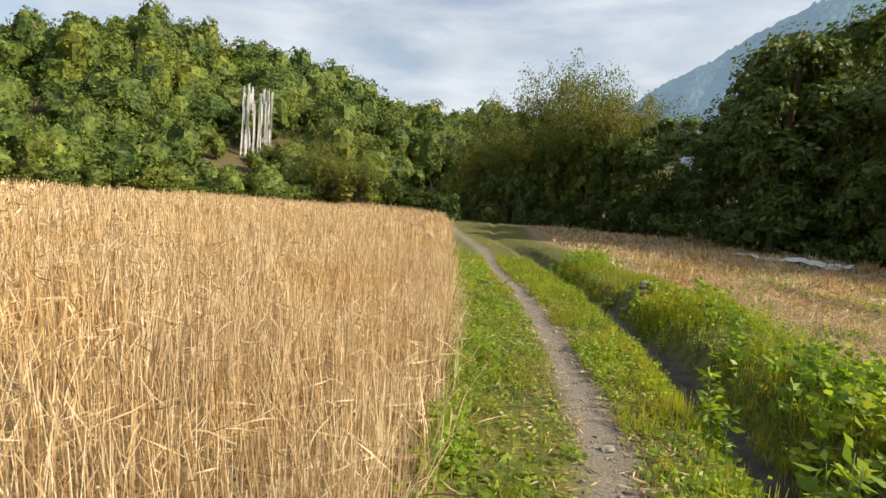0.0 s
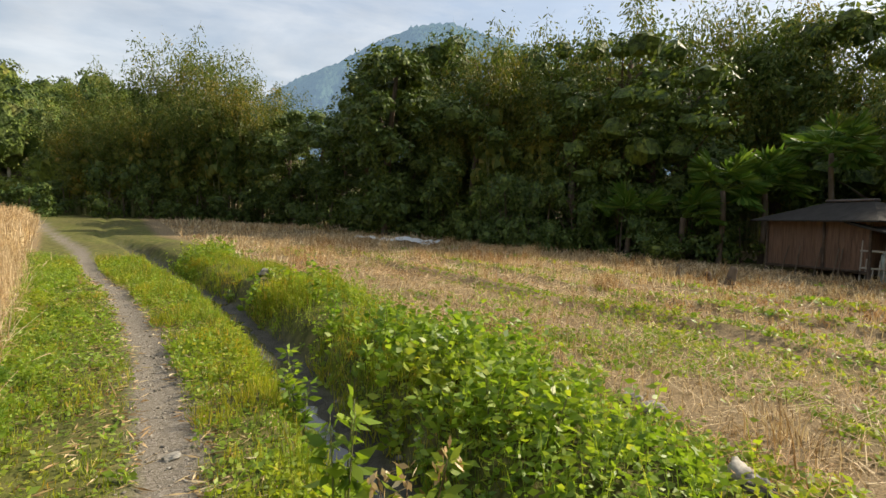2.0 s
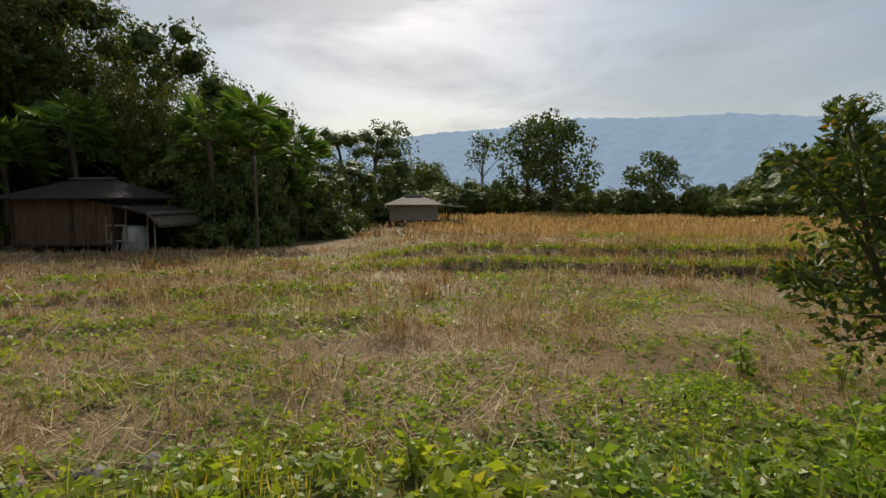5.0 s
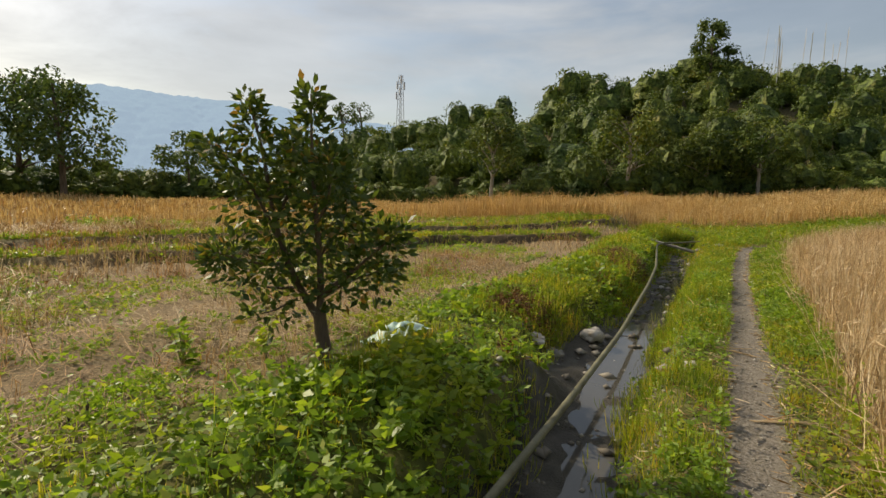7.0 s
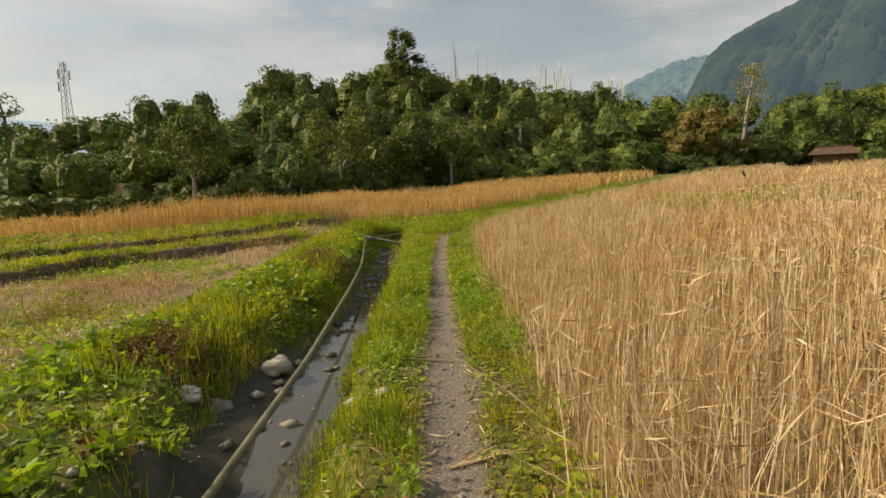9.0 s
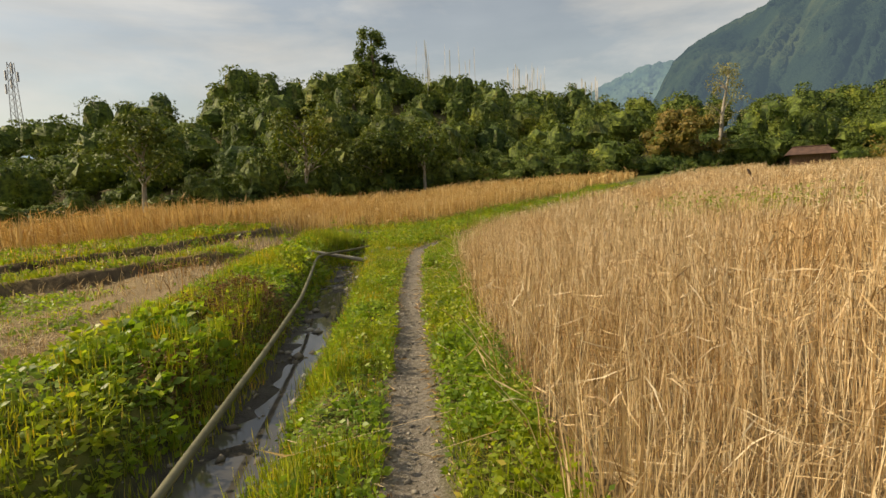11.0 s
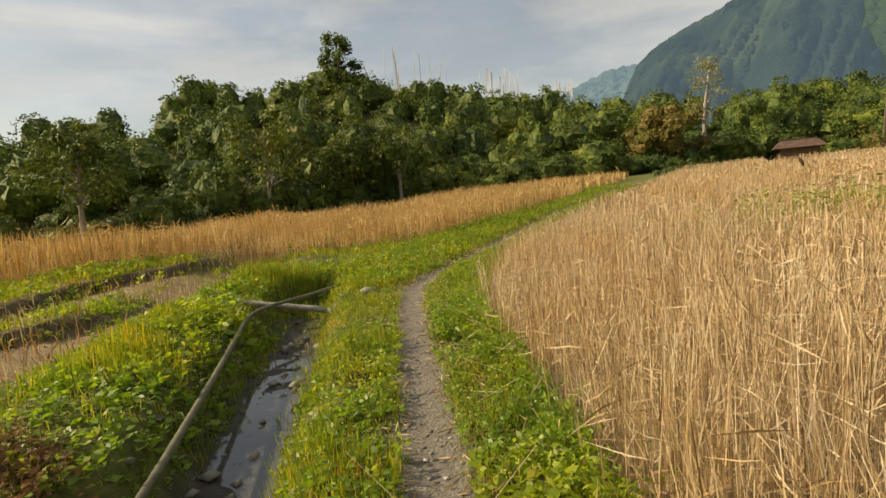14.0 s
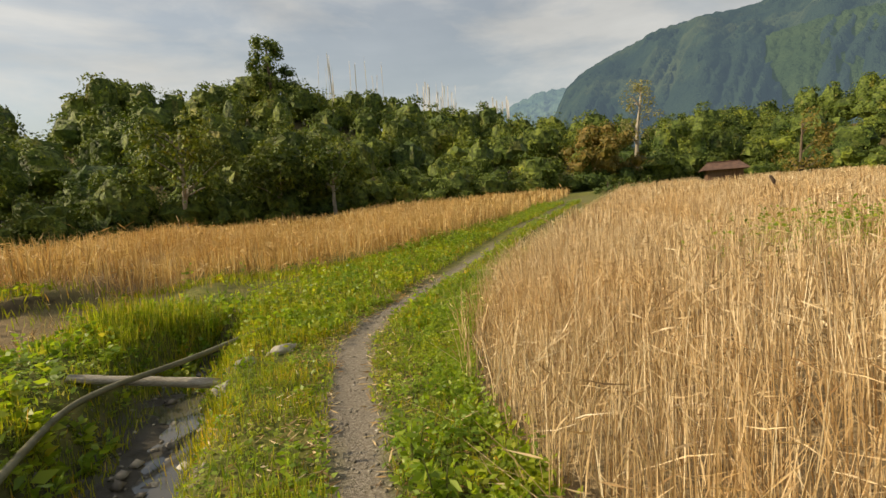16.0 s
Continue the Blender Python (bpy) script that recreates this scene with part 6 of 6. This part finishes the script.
lone("twin_tree", 142.3, 120, 9.8, "small round-crowned tree on the ridge", LEAF_DARK, base=(0.2, -3.4), wide=0.20, clumps=16, per=50, size=0.6, bare=0.45, seed=11)
lone("conifer", 189.2, 112, 11.6, "conical dark tree on the saddle", LEAF_DARK, wide=0.22, clumps=30, per=50, size=0.5, bare=0.2, seed=12, top=1.6)
lone("pale_tree", 211.2, 88, 11.2, "pale half-bare tree with a thin yellowish crown", LEAF_PALE, BARK_PALE, wide=0.20, clumps=34, per=40, size=0.35, bare=0.35, seed=13)
lone("rusty_tree", 208.2, 82, 7.6, "rust-tinged broad tree at the wood edge", LEAF_RUST, wide=0.50, clumps=40, per=110, size=0.45, bare=0.1, seed=14, core=0.7)
lone("orange_tree", 223.4, 80, 6.6, "small tree with orange leaves beside the farm hut", LEAF_RUST, wide=0.42, clumps=16, per=70, size=0.4, bare=0.1, seed=15)
lone("dark_conical_tree", 26.0, 30, 19.4, "dark conical tree standing before the bamboo", LEAF_DARK, base=EYE, wide=0.20, clumps=60, per=150, size=0.36, bare=0.05, seed=16, top=1.5, core=0.7)
lone("field_bush", -5.4, 42, 3.2, "rounded green bush beside the footpath", LEAF_HILL, base=(0, -1.8), wide=0.55, clumps=20, per=90, size=0.25, bare=0.02, seed=17, category="bush", core=0.6)
lone("pale_shrub_tree", 78.5, 26.5, 5.2, "leafy shrub with whitish leaf tips behind the lean-to", LEAF_PALE, base=EYE, wide=0.38, clumps=22, per=90, size=0.20, bare=0.45, seed=18)
for az, top, seed in ((156, 8.6, 31), (170.5, 9.4, 32), (178, 7.2, 33), (182.5, 7.4, 34)):
    lone("wood_edge_tree", az, 58, top, "pale-trunked tree with large light leaves at the wood edge", LEAF_HILL, BARK_PALE, wide=0.36, clumps=26, per=100, size=0.45, bare=0.40, seed=seed, limbs=12)
for az, r_, top, seed in ((-16.5, 47, 6.3, 41), (-14, 47.5, 7.0, 42), (-19, 48, 9.0, 43)):
    x, y = bearing(az, r_, (0, -1.8))
    use_bamboo[seed % 3](x, y, 0.75, (1.55 + r_ * math.tan(radians(top)) - height(x, y)) / 9.0)


# ---------------------------------------------------------------- fan palms at the wood
def fan_palm(x, y, tall, seed, fans=22, size=1.25):
    r = np.random.RandomState(seed)
    ob = tagged(new("fan_palm"), "fan palm with broad green fronds at the wood edge", "palm")
    ob.location = (x, y, height(x, y) - 0.1)
    z = np.linspace(0, tall, 7)
    line = np.stack([0.05 * np.sin(z), 0.04 * np.cos(z * 1.3), z], 1)
    part("trunk", mesh_of("trunk", *tube(line, 0.13 - 0.006 * z, 8), BARK, True), ob)
    for k in range(fans):
        a, e = r.uniform(0, 6.28), r.uniform(-0.5, 1.2)
        d = np.array([math.cos(a) * math.cos(e), math.sin(a) * math.cos(e), math.sin(e)])
        c = line[-1] + d * size * r.uniform(0.6, 1.0)
        n = 15
        side = unit(np.cross(d, np.array([0, 0, 1.0])))
        up = np.cross(side, d)
        th = np.linspace(-1.5, 1.5, n)
        dirs = np.cos(th)[:, None] * d + np.sin(th)[:, None] * side - 0.25 * np.abs(np.sin(th))[:, None] * up + np.array([0, 0, -0.15])
        lv = leaf_verts(np.repeat(c[None], n, 0), dirs, size * 0.75, size * 0.14, r, 0.6)
        sv, sf = tube(np.array([line[-1], (line[-1] + c) / 2 + (0, 0, 0.05), c]), (0.025, 0.02, 0.012), 4, False)
        part("frond", mesh_of("frond", np.concatenate([lv, sv]), np.concatenate([quads(n), sf + len(lv)]), LEAF_PALM), ob)
    return ob


for az, r_, tall, seed in ((69.0, 26.5, 4.9, 1), (60.5, 25, 3.2, 2), (57, 25, 2.0, 3), (84.5, 25, 5.4, 4), (88.5, 25, 4.0, 5), (80.5, 23.5, 4.6, 6), (64, 26.0, 3.4, 8), (52, 25, 1.8, 9), (86.5, 24.3, 2.0, 10)):
    x, y = bearing(az, r_)
    fan_palm(x, y, tall, 300 + seed, 22 if tall > 3 else 12)
for az, r_ in ((213, 46), (214.5, 50), (212, 52), (216, 56)):
    x, y = bearing(az, r_, (0, -15))
    use_shrub[0](x, y, 0.6, 0.55)
zz = height(-14.7, -29.0)
dead = tagged(new("dead_stalk"), "tall dead stalk with a dark seed head above the straw", "plant")
part("stem", mesh_of("stem", *tube(np.array([(-14.95, -28.8, zz), (-14.85, -28.9, zz + 0.7), (-14.7, -29.0, 1.72)]), (0.012, 0.012, 0.01), 5), DRY_STEM, True), dead)
part("seed_head", mesh_of("seed_head", *tube(np.array([(-14.72, -29.0, 1.66), (-14.68, -29.0, 1.76), (-14.62, -29.05, 1.9), (-14.58, -29.05, 1.97)]), (0.02, 0.06, 0.055, 0.01), 7), DARK_WOOD, True), dead)
# bare palm trunk by the lean-to
x, y = 21.4, -0.1
part("trunk", mesh_of("trunk", *tube(np.array([(0, 0, -0.1), (0.05, 0, 1.6), (0.12, 0.02, 3.6)]), (0.06, 0.05, 0.045), 8), BARK, True),
     tagged(new("bare_trunk"), "pale bare palm trunk standing before the trees", "tree trunk")).parent.location = (x, y, height(x, y))
